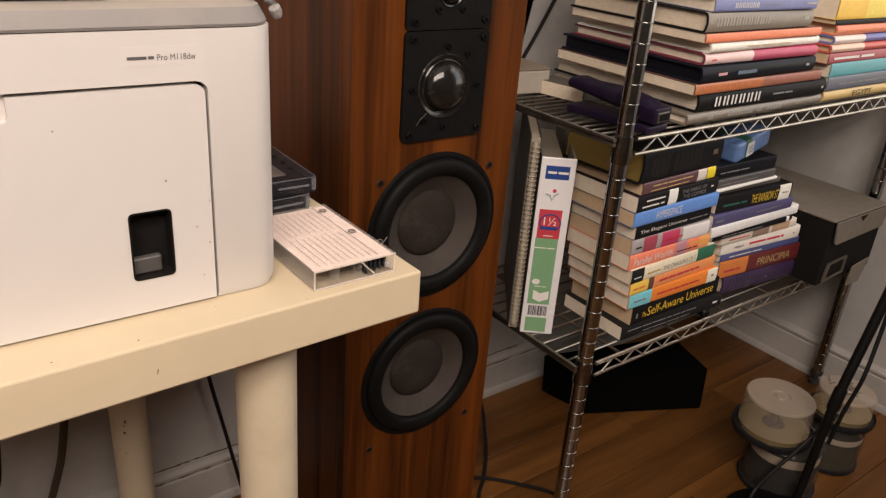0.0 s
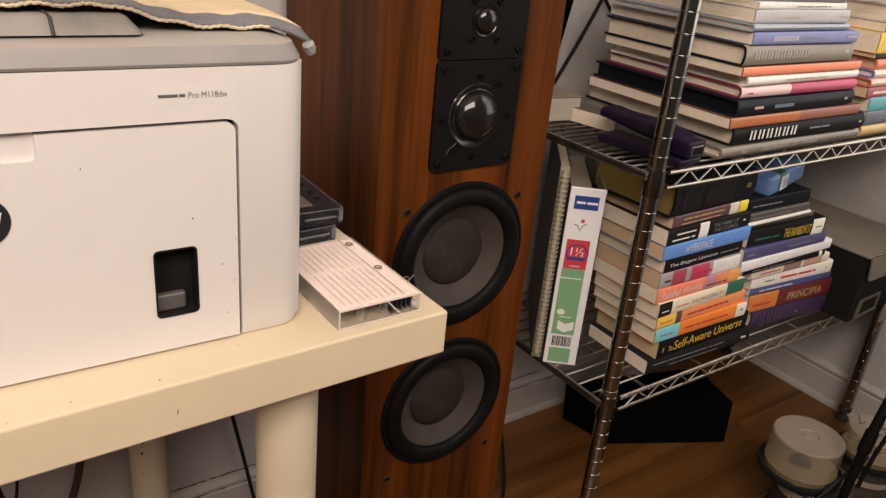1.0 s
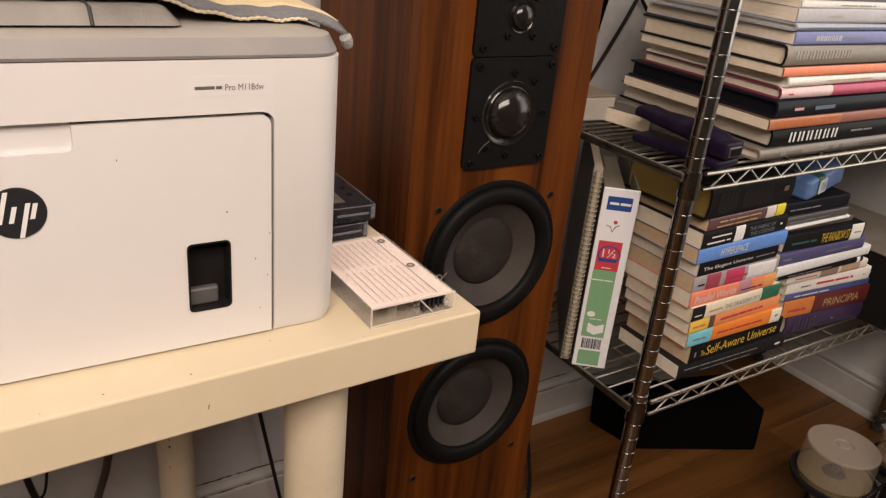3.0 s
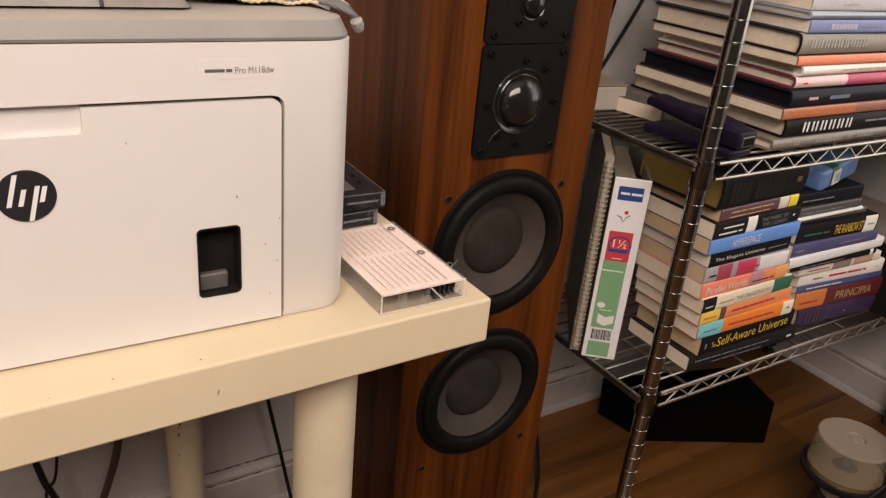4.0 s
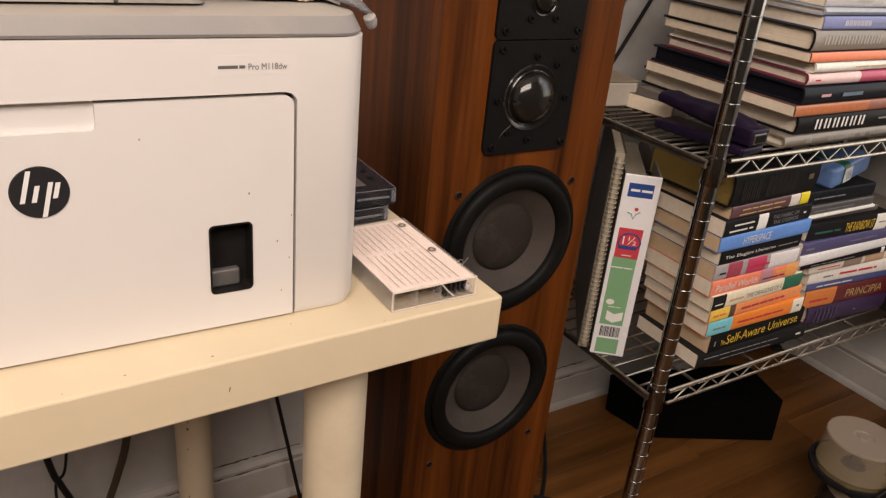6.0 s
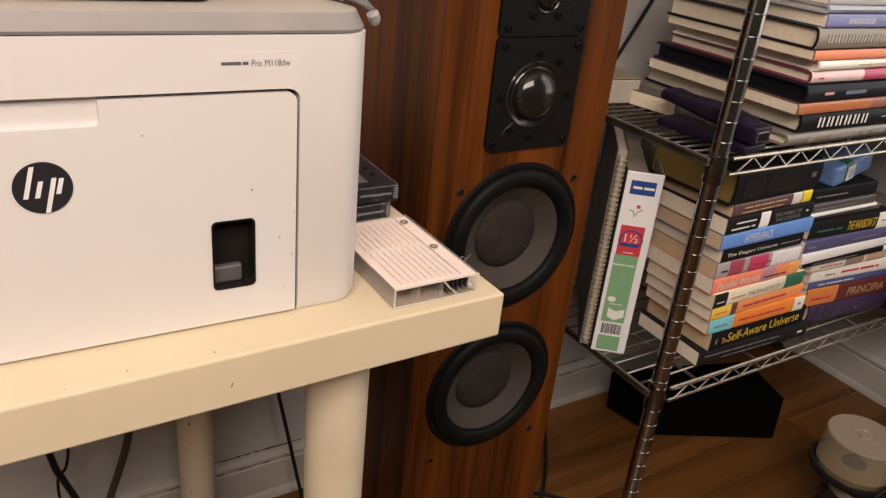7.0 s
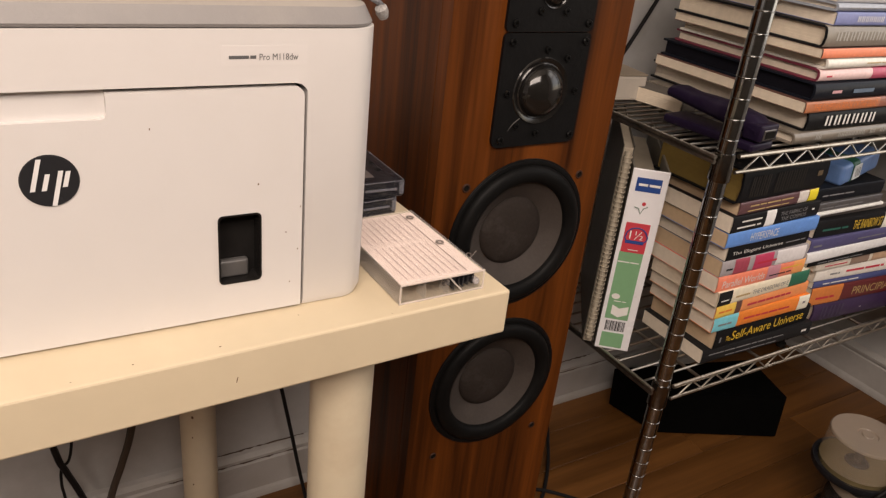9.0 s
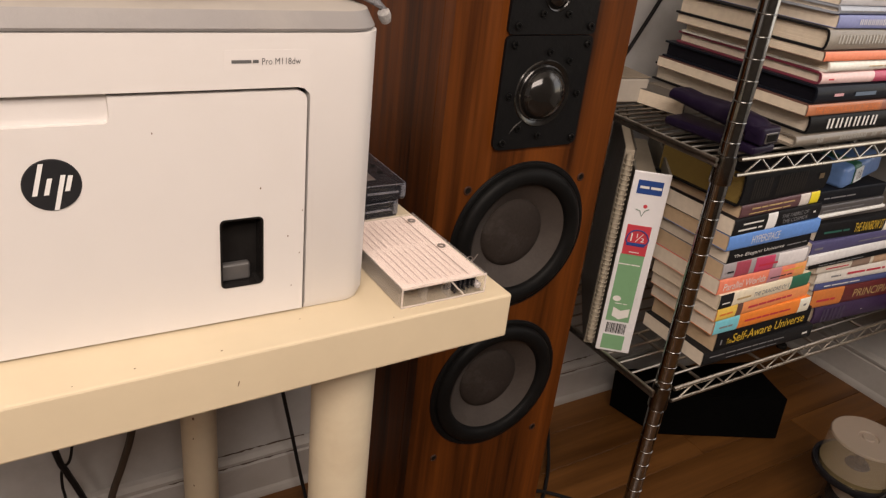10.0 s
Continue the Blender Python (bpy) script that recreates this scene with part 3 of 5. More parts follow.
# lower shelf, second stack
book(0.375, 0.600, 0.322, 0.360, 0.019, 0.19, (0.036, 0.019, 0.058), P_CREAM, "thick dark purple hardback", True, (), ((-3, 0.07, 0.34, 0.14, 0.84, mat("ink_violet", (0.075, 0.060, 0.105), 0.5)), (1, 0.52, 0.54, 0.42, 0.5, INK_W)), -4.6, G2)
book(0.352, 0.577, 0.360, 0.394, 0.019, 0.18, (0.105, 0.016, 0.018), P_CREAM, "dark red book with an orange spine end", False, ((0, 0.34, (0.52, 0.17, 0.04)), ), (("PRINCIPIA", 0.46, 0.88, 0.26, 0.72, INK_G), (8, 0.06, 0.26, 0.25, 0.55, INK_R)), -5, G2)
book(0.349, 0.569, 0.394, 0.409, 0.020, 0.18, (0.060, 0.075, 0.20), P_WHITE, "thin dark blue book", False, (), ((14, 0.1, 0.5, 0.3, 0.7, INK_W),), -4.6, G2)
book(0.342, 0.558, 0.409, 0.434, 0.018, 0.18, (0.68, 0.65, 0.60), P_WHITE, "white paperback with red lettering", False, (), ((12, 0.34, 0.78, 0.3, 0.7, INK_R), (6, 0.16, 0.27, 0.3, 0.6, INK_S), (1, 0.9, 0.93, 0.4, 0.6, INK_G)), -5, G2)
book(0.325, 0.540, 0.434, 0.451, 0.016, 0.17, (0.60, 0.56, 0.48), P_WHITE, "cream paperback with brown patches", False, ((0.40, 0.62, (0.24, 0.17, 0.13)), (0.66, 0.9, (0.42, 0.28, 0.18))), ((6, 0.1, 0.36, 0.3, 0.6, INK_R),), -3, G2)
book(0.290, 0.515, 0.451, 0.462, 0.012, 0.17, BLACK, P_WHITE, "thin black paperback", False, ((0.92, 0.96, (0.7, 0.7, 0.68)),), ((18, 0.1, 0.6, 0.3, 0.65, INK_S),), -2, G2)
book(0.273, 0.530, 0.462, 0.480, 0.010, 0.18, (0.78, 0.77, 0.75), P_WHITE, "plain white thin book", False, (), (), -0.4, G2)
book(0.275, 0.498, 0.480, 0.501, 0.010, 0.17, (0.065, 0.060, 0.150), P_WHITE, "dark violet paperback", False, (), ((12, 0.52, 0.84, 0.35, 0.6, INK_S), (2, 0.03, 0.12, 0.3, 0.7, INK_S)), -1.6, G2)
book(0.283, 0.482, 0.501, 0.530, 0.012, 0.17, (0.022, 0.026, 0.024), P_WHITE, "black paperback with yellow title lettering", False, ((0.82, 0.98, (0.70, 0.67, 0.60)),), (("THE RAINBOW ST", 0.44, 0.80, 0.22, 0.78, INK_Y), (8, 0.08, 0.38, 0.3, 0.6, mat("ink_green", (0.02, 0.12, 0.09), 0.5)), (8, 0.86, 0.95, 0.4, 0.6, INK_S)), -3.6, G2)
book(0.272, 0.462, 0.530, 0.540, 0.024, 0.17, (0.10, 0.085, 0.075), P_WHITE, "thin grey-brown paperback", False, (), (), -2.0, G2)
book(0.258, 0.440, 0.540, 0.5455, 0.016, 0.17, (0.70, 0.68, 0.64), P_WHITE, "thin white paperback", False, (), (), -0.5, G2)
book(0.262, 0.432, 0.5455, 0.560, 0.018, 0.17, (0.060, 0.055, 0.055), P_WHITE, "thin dark grey paperback", False, (), ((16, 0.1, 0.7, 0.3, 0.6, INK_S),), -1.0, G2)
book(0.262, 0.431, 0.560, 0.582, YL + 0.012, 0.17, (0.018, 0.020, 0.026), P_CREAM, "black paperback on top of a stack", False, (), ((14, 0.1, 0.55, 0.35, 0.6, INK_S),), -1.5, G2)
# middle shelf, first stack of art books
S2 = 0.6713
book(0.126, 0.485, S2, 0.6875, YU, 0.27, (0.155, 0.135, 0.11), P_WHITE, "taupe hardback art book with pale lettering", True, (), ((-2, 0.12, 0.16, 0.3, 0.7, INK_P), (-8, 0.26, 0.44, 0.30, 0.68, INK_P), (-2, 0.47, 0.51, 0.3, 0.68, INK_P), (-5, 0.54, 0.66, 0.3, 0.68, INK_P), (3, 0.78, 0.80, 0.4, 0.55, INK_P), (8, 0.88, 0.96, 0.4, 0.55, INK_P)), 0.6, G3, 0.3)
book(0.146, 0.478, 0.6875, 0.7145, YU - 0.002, 0.29, (0.020, 0.019, 0.018), P_WHITE, "black glossy hardback art book with white lettering", True, (), ((-6, 0.10, 0.45, 0.26, 0.78, INK_W), (10, 0.54, 0.70, 0.40, 0.65, INK_S), (1, 0.95, 0.97, 0.35, 0.7, INK_P)), -0.6, G3, 0.25)
book(0.127, 0.455, 0.7145, 0.7295, YU - 0.004, 0.27, (0.12, 0.060, 0.045), P_CREAM, "brown paperback art book with orange lettering", False, ((0, 0.5, (0.36, 0.13, 0.055)), (0.5, 1, (0.24, 0.085, 0.055))), (("THE EGYPTIAN BOOK OF THE DEAD", 0.05, 0.48, 0.2, 0.8, INK_O),), 0.0, G3)
book(0.136, 0.431, 0.7295, 0.7535, YU - 0.002, 0.268, (0.020, 0.024, 0.036), P_BLACK, "black-blue hardback art book", True, (), ((3, 0.12, 0.19, 0.3, 0.7, mat("ink_pink", (0.62, 0.35, 0.38), 0.5)), (5, 0.28, 0.44, 0.2, 0.75, mat("ink_slate", (0.10, 0.15, 0.22), 0.5)), (2, 0.90, 0.93, 0.3, 0.7, INK_P)), 0.6, G3, 0.35)
book(0.142, 0.424, 0.7535, 0.7705, YU, 0.252, (0.16, 0.03, 0.05), P_WHITE, "thin pink and crimson hardback", True, ((0, 0.40, (0.72, 0.50, 0.49)), (0.40, 1, (0.40, 0.06, 0.12))), ((2, 0.05, 0.09, 0.3, 0.6, INK_R),), -0.8, G3)
book(0.145, 0.426, 0.7705, 0.7850, YU - 0.001, 0.248, (0.70, 0.66, 0.60), P_WHITE, "thin white hardback", True, (), ((16, 0.3, 0.7, 0.4, 0.6, INK_G),), 0.8, G3)
book(0.128, 0.421, 0.7850, 0.7975, YU - 0.003, 0.25, (0.16, 0.08, 0.06), P_CREAM, "thin orange-red paperback", False, ((0, 1, (0.72, 0.20, 0.10)),), (), 0.2, G3)
book(0.127, 0.391, 0.7975, 0.8255, YU, 0.25, (0.03, 0.03, 0.03), P_CREAM, "grey-brown hardback art book with pale lettering", True, ((0, 1, (0.20, 0.18, 0.15)),), ((-9, 0.07, 0.56, 0.34, 0.74, INK_P), (1, 0.90, 0.95, 0.3, 0.8, INK_P)), 0.5, G3, 0.3)
book(0.137, 0.385, 0.8255, 0.8420, YU - 0.003, 0.26, (0.15, 0.175, 0.36), P_WHITE, "violet-blue paperback art book", False, (), ((-7, 0.17, 0.40, 0.28, 0.72, INK_W), (12, 0.44, 0.62, 0.4, 0.6, INK_S), (4, 0.88, 0.98, 0.3, 0.75, INK_P)), -0.8, G3)
book(0.132, 0.364, 0.8420, 0.8530, YU, 0.25, (0.30, 0.33, 0.38), P_WHITE, "thin blue-grey hardback", True, (), ((20, 0.1, 0.6, 0.35, 0.6, INK_S),), 0.7, G3)
book(0.131, 0.350, 0.8530, 0.8710, YU - 0.001, 0.24, (0.38, 0.38, 0.40), P_WHITE, "silver-grey paperback art book", False, (), ((8, 0.3, 0.44, 0.3, 0.6, INK_P), (5, 0.88, 0.98, 0.4, 0.6, INK_P)), -0.5, G3)
book(0.131, 0.342, 0.8710, 0.8800, YU, 0.24, (0.66, 0.65, 0.62), P_WHITE, "thin white magazine-sized book", False, (), ((12, 0.4, 0.8, 0.3, 0.6, INK_S),), 1.0, G3)
book(0.135, 0.335, 0.8800, 0.8900, YU + 0.004, 0.23, (0.10, 0.10, 0.11), P_WHITE, "thin dark grey book on top of a stack", False, (), ((12, 0.4, 0.8, 0.3, 0.6, INK_P),), -1.0, G3)
# middle shelf, second stack
book(0.493, 0.800, S2, 0.690, YU + 0.002, 0.25, (0.50, 0.36, 0.14), P_CREAM, "mustard yellow hardback", True, (), (("EGYPT", 0.30, 0.52, 0.25, 0.75, INK_K),), 0, G4)
book(0.492, 0.790, 0.690, 0.713, YU, 0.25, (0.085, 0.095, 0.130), P_CREAM, "slate grey paperback", False, (), ((22, 0.12, 0.7, 0.3, 0.6, INK_S),), 0, G4)
book(0.490, 0.780, 0.713, 0.736, YU, 0.25, (0.07, 0.29, 0.33), P_CREAM, "teal paperback", False, (), (), 0, G4)
book(0.474, 0.770, 0.736, 0.753, YU, 0.24, (0.30, 0.05, 0.07), P_TAN, "crimson paperback with pale bars", False, (), ((9, 0.05, 0.5, 0.2, 0.8, INK_W),), 0, G4)
book(0.472, 0.765, 0.753, 0.767, YU, 0.24, (0.50, 0.10, 0.08), P_TAN, "thin red and cream hardback", True, ((0, 0.36, (0.70, 0.48, 0.38)),), (), 0, G4)
book(0.474, 0.765, 0.767, 0.781, YU, 0.24, (0.14, 0.15, 0.36), P_WHITE, "thin blue and cream hardback", True, ((0, 0.34, (0.70, 0.60, 0.55)),), (), 0, G4)
book(0.474, 0.765, 0.781, 0.798, YU, 0.24, (0.66, 0.20, 0.10), P_TAN, "orange-red hardback", True, (), ((14, 0.08, 0.6, 0.3, 0.6, INK_O),), 0, G4)
book(0.466, 0.765, 0.798, 0.806, YU, 0.24, (0.03, 0.03, 0.03), P_TAN, "thin black book", False, (), (), 0, G4)
book(0.462, 0.760, 0.806, 0.838, YU, 0.24, (0.80, 0.42, 0.03), P_CREAM, "thick bright yellow paperback", False, ((0.3, 0.8, (0.78, 0.52, 0.06)),), (), 0, G4)
book(0.470, 0.750, 0.838, 0.852, YU, 0.24, (0.12, 0.22, 0.08), P_CREAM, "green-spined book on top of a stack", False, (), (), 0, G4)
book(0.470, 0.750, 0.852, 0.880, YU, 0.24, (0.45, 0.43, 0.40), P_CREAM, "grey hardback on top of a stack", True, (), (), 0, G4)

# ---------------------------------------------------------------- the loudspeaker
M_VENEER = wood("walnut_veneer", (0.0130, 0.0035, 0.0008), (0.147, 0.0412, 0.0060), 2, 0.42, 0.95, contrast=(0.37, 0.76))
M_VENEER.node_tree.nodes["Principled BSDF"].inputs["Specular IOR Level"].default_value = 0.16
M_BLACK = mat("black_plate", (0.0065, 0.0065, 0.0068), 0.38, 0.2, 20, 0.12, 300, spec=0.4)
M_RUBBER = mat("black_rubber", (0.005, 0.005, 0.005), 0.5, 0.2, 20, stain=0.2, stain_colour=(0.018, 0.016, 0.015), stain_scale=20, spec=0.4)
M_CONE = mat("grey_cone", (0.037, 0.0285, 0.0235), 0.75, 0.15, 40, 0.2, 260, stain=0.4, stain_colour=(0.070, 0.058, 0.050), stain_scale=12)
M_CAP = mat("dust_cap", (0.026, 0.0205, 0.0175), 0.75, 0.2, 40, 0.2, 260, stain=0.5, stain_colour=(0.055, 0.050, 0.046), stain_scale=30)
M_DOME = mat("gloss_dome", (0.010, 0.0092, 0.0085), 0.16, 0.25, 20, coat=0.15, rough_vary=0.06)
M_SCREW = mat("black_screw", (0.012, 0.012, 0.012), 0.3, 0.2, 50, metal=0.6)
M_SOCKET = mat("socket_brown", (0.040, 0.016, 0.008), 0.6, 0.3, 80, spec=0.2)
M_HOLE = mat("hole", (0.006, 0.005, 0.004), 0.9, 0.1)
SX0, SX1, SY, SH = -0.364, -0.121, 0.083, 1.08
spk = thing("tower_loudspeaker", ((SX0 + SX1) / 2, SY + 0.12, 0), 0, "tall walnut-veneered loudspeaker with two woofers, no grille", "loudspeaker")
spk.matrix_world = Matrix()
part("cabinet", boxed((SX0, SY + 0.0205, 0.0), (SX1, Y1 - 0.024, SH), 0.001, 1), M_VENEER, spk)
part("edge_strip", boxed((SX1 + 0.0002, SY + 0.0015, 0.365), (SX1 + 0.0017, SY + 0.014, 0.622), 0.0004, 1), mat("white_strip", (0.72, 0.70, 0.67), 0.6, 0.05), spk, "narrow white strip on the cabinet's side")
WOOFERS = ((-0.2395, 0.5570), (-0.2405, 0.3370))
_holes = [[(cx + 0.074 * math.cos(a), cz + 0.074 * math.sin(a)) for a in [2 * math.pi * k / 48 for k in range(48)]] for cx, cz in WOOFERS]
part("baffle", plate(bmesh.new(), [(SX0, 0.0), (SX1, 0.0), (SX1, SH), (SX0, SH)], _holes, SY, SY + 0.0200), M_VENEER, spk)


def woofer(cx, cz):
    m = pose(cx, SY, cz, 90, 0, 0)
    ring = part("woofer", lathe(bmesh.new(), [(0.070, 0.0005), (0.070, 0.0022), (0.0984, 0.0022), (0.0990, 0.0014), (0.0990, 0.0005), (0.070, 0.0005)], 64), M_BLACK, spk, "round woofer with black rubber surround", smooth=True, at=m)
    part("surround", lathe(bmesh.new(), [(0.0972, 0.0022), (0.0966, 0.0030), (0.0940, 0.0034), (0.0922, 0.0031)] + [(0.0806 + 0.0108 * math.cos(a), 0.0028 + 0.0082 * math.sin(a)) for a in [math.pi * k / 10 for k in range(11)]] + [(0.0692, 0.0014)], 64), M_RUBBER, ring, smooth=True)
    part("cone", lathe(bmesh.new(), [(0.0694, 0.0016), (0.0680, 0.0006), (0.0610, -0.0035), (0.0510, -0.0100), (0.0432, -0.0150)], 64), M_CONE, ring, smooth=True)
    part("dust_cap", lathe(bmesh.new(), [(0.0452, -0.0142), (0.0446, -0.0126)] + [(0.0440 * math.cos(a), -0.0126 + 0.0090 * math.sin(a)) for a in [math.pi / 2 * k / 8 for k in range(1, 8)]] + [(0, -0.0036)], 48), M_CAP, ring, smooth=True)
    return ring


# the front baffle carries round holes for the woofers
for cx, cz in WOOFERS:
    woofer(cx, cz)
for px, pz in ((-0.322, 0.6275), (-0.156, 0.6275), (-0.323, 0.236), (-0.156, 0.236)):
    m = pose(px, SY, pz, 90, 0, 0)
    cup = part("grille_socket", lathe(bmesh.new(), [(0.0036, 0.0003), (0.0038, 0.0013), (0.0046, 0.0014), (0.0056, 0.0003), (0.0036, 0.0003)], 20), M_SOCKET, spk, "small dark socket", smooth=True, at=m)
    part("socket_hole", lathe(bmesh.new(), [(0, 0.0004), (0.0037, 0.0004), (0.0037, 0.0001), (0, 0.0001)], 20), M_HOLE, cup)


def driver_plate(name, z0, z1, dome, seats, corner, label):
    xa, xb = -0.2990, -0.1805
    pl = part(name, plate(bmesh.new(), rounded(xa, z0, xb, z1, corner, 5), [], SY - 0.0045, SY - 0.0002), M_BLACK, spk, label)
    cx, cz, r = dome
    m = pose(cx, SY - 0.0045, cz, 90, 0, 0)
    part("dome_ring", lathe(bmesh.new(), [(r * 1.32, 0.0002), (r * 1.28, 0.0016), (r * 1.16, 0.0010), (r * 1.10, 0.0002), (r * 1.06, 0.0012), (r * 0.98, 0.0004)], 48), M_DOME, pl, smooth=True, at=m)
    part("dome", lathe(bmesh.new(), [(r * 1.00 * math.cos(a), 0.0003 + r * 0.60 * math.sin(a)) for a in [math.pi / 2 * k / 12 for k in range(12)]] + [(0, 0.0003 + r * 0.60)], 48), M_DOME, pl, "glossy dark dome", smooth=True, at=m)
    for sx, sz, sr in seats:
        part("screw", lathe(bmesh.new(), [(sr, 0.0002), (sr, 0.0022), (sr * 0.85, 0.0030), (sr * 0.45, 0.0030), (sr * 0.4, 0.0012), (0, 0.0012)], 14), M_SCREW, pl, smooth=True, at=pose(sx, SY - 0.0045, sz, 90, 0, 0))
    return pl


driver_plate("tweeter", 0.803, 0.888, (-0.2400, 0.8450, 0.0138), [(-0.288, 0.812, 0.0042), (-0.189, 0.812, 0.0042), (-0.288, 0.879, 0.0042), (-0.189, 0.879, 0.0042)] + [(-0.240 + 0.0265 * math.cos(a), 0.8450 + 0.0265 * math.sin(a), 0.0040) for a in (radians(50), radians(130), radians(230), radians(310))], [0.006, 0.006, 0.008, 0.008], "square black tweeter plate")
driver_plate("midrange", 0.6745, 0.8015, (-0.2410, 0.7375, 0.0290), [(-0.2885, 0.6835, 0.0042), (-0.1885, 0.6835, 0.0042), (-0.2885, 0.7925, 0.0042), (-0.1885, 0.7925, 0.0042)] + [(-0.2400 + 0.0475 * math.cos(a), 0.7365 + 0.0475 * math.sin(a), 0.0038) for a in (radians(0), radians(52), radians(90), radians(180), radians(232), radians(270))], [0.009, 0.009, 0.006, 0.006], "black midrange plate with a large dome")

part("scratch", tube(bmesh.new(), glide([(-0.2790, SY - 0.0047, 0.6935), (-0.2735, SY - 0.0047, 0.7010), (-0.2660, SY - 0.0047, 0.7065), (-0.2610, SY - 0.0047, 0.7120)]), [0.0001 + 0.00035 * math.sin(math.pi * k / 24) for k in range(25)], 6), mat("scratch_grey", (0.10, 0.095, 0.09), 0.5, 0.2), spk, "pale scratch on the black plate", smooth=True)

# ---------------------------------------------------------------- the table
M_TABLE = mat("cream_lacquer", (0.635, 0.540, 0.380), 0.42, 0.04, 6, 0.04, 120, stain=0.16, stain_colour=(0.52, 0.42, 0.27), stain_scale=7)
M_LEG = mat("cream_leg", (0.64, 0.56, 0.41), 0.45, 0.05, 8, 0.05, 120, stain=0.35, stain_colour=(0.42, 0.30, 0.18), stain_scale=7)
TZ = 0.6534
table = thing("side_table", (-0.441, -0.1705, 0), 1.2, "cream lacquered table with a thick top and round legs", "table")
part("tabletop", boxed((-0.62, 0.0, TZ - 0.0395), (0.0, 0.500, TZ), 0.0018, 2), M_TABLE, table)
for lx, ly, r in ((-0.115, 0.060, 0.0262), (-0.137, 0.448, 0.0245), (-0.50, 0.060, 0.0262), (-0.50, 0.448, 0.0245)):
    part("leg", lathe(bmesh.new(), [(0, 0), (r * 0.94, 0), (r * 0.96, 0.004), (r, TZ - 0.0396), (0, TZ - 0.0396)], 40), M_LEG, table, smooth=True, at=pose(lx, ly, 0))
_r = random.Random(8)
_b = bmesh.new()
for k in range(7):
    a0, zz, s = radians(_r.uniform(-150, -90)), _r.uniform(0.12, 0.34), _r.uniform(0.0010, 0.0024)
    _b.faces.new([_b.verts.new((-0.137 + 0.0249 * math.cos(a0 + s * 28 * math.cos(a)), 0.448 + 0.0249 * math.sin(a0 + s * 28 * math.cos(a)), zz + s * 1.4 * math.sin(a) * _r.uniform(0.6, 1.3))) for a in [2 * math.pi * i / 7 for i in range(7)]])
for x, y, s in ((-0.2299, 0.0093, 0.0007), (-0.2838, 0.0104, 0.0006), (-0.1685, 0.0270, 0.0005), (-0.105, 0.004, 0.0004), (-0.320, 0.006, 0.0004), (-0.060, 0.012, 0.0003)):
    vs = [_b.verts.new((x + s * math.cos(a) * _r.uniform(0.7, 1.6), y + s * math.sin(a), TZ + 0.0002)) for a in [2 * math.pi * i / 7 for i in range(7)]]
    _b.faces.new(vs)
for x, z in ((-0.2228, -0.0245),):
    vs = [_b.verts.new((x + dx, -0.0004, TZ + z + dz)) for dx, dz in ((0, 0), (0.0008, 0.001), (0.0016, 0.0045), (0.0007, 0.004))]
    _b.faces.new(vs)
tagged(part("specks", _b, mat("dark_speck", (0.14, 0.08, 0.04), 0.8, 0.2), table, "small dark chips and specks"), kind="stuff")

# ---------------------------------------------------------------- the printer
M_PR = mat("printer_white", (0.64, 0.615, 0.595), 0.48, 0.020, 5, 0.02, 700, stain=0.06, stain_colour=(0.55, 0.48, 0.40), stain_scale=12)
M_GREY = mat("printer_grey", (0.235, 0.222, 0.215), 0.5, 0.04, 6, 0.12, 600, stain=0.15, stain_colour=(0.46, 0.42, 0.36), stain_scale=14)
# Paler than the rim's grey: the extra light on the top is in the colour.
M_LIDTOP = mat("lid_top_lit", (0.31, 0.285, 0.255), 0.7, 0.05, 8, 0.05, 600, stain=0.3, stain_colour=(0.38, 0.34, 0.28), stain_scale=10)
M_GREYTOP = mat("printer_grey_top", (0.215, 0.20, 0.185), 0.6, 0.05, 8, 0.12, 600, stain=0.3, stain_colour=(0.50, 0.44, 0.36), stain_scale=10)
M_SEAM = mat("seam", (0.035, 0.033, 0.032), 0.7, 0.1)
FX0, FX1, FY, FB, FT = -0.9575, -0.5510, -0.136, 0.6560, 0.8512
printer = thing("printer", (0, 0, 0), 0, "white laser printer with a grey lid and dark paper gauge", "printer")
TURN = pose(-0.60, FY, 0, 0, 0, -0.9) @ pose(0.60, -FY, 0)
printer.matrix_world = TURN
# dark core behind the panels, then white side and rear shell
part("core", boxed((FX0 + 0.010, FY + 0.016, TZ + 0.001), (FX1 - 0.010, FY + 0.21, FT - 0.001), 0.004), M_SEAM, printer)


def column(x_in, x_out):
    """A front corner column that turns round into the side of the printer."""
    s = 1 if x_out > x_in else -1
    r = 0.022
    ins = [(x_in, FY + 0.014), (x_in, FY)]
    arc = [(x_out - s * r + s * r * math.sin(a), FY + r - r * math.cos(a)) for a in [math.pi / 2 * k / 8 for k in range(9)]]
    outl = ins + arc + [(x_out, FY + 0.225), (x_out - s * 0.006, FY + 0.225), (x_out - s * 0.006, FY + 0.014 + r)]
    bm = bmesh.new()
    zs = [(TZ + 0.0008, 0.004), (FB + 0.004, 0.0), (FT, 0.0)]
    loops = []
    for z, ins_ in zs:
        loops.append([bm.verts.new((x - s * ins_ * (1 if i > 5 else 0), y + ins_ * (0.6 if 0 < i < 9 else 0), z)) for i, (x, y) in enumerate(outl)])
    n = len(outl)
    for a, b in zip(loops, loops[1:]):
        for i in range(n):
            bm.faces.new((a[i], a[(i + 1) % n], b[(i + 1) % n], b[i]))
    caps = [bm.faces.new(loops[0]), bm.faces.new(loops[-1])]
    bmesh.ops.triangulate(bm, faces=caps)
    bmesh.ops.recalc_face_normals(bm, faces=bm.faces[:])
    return bm


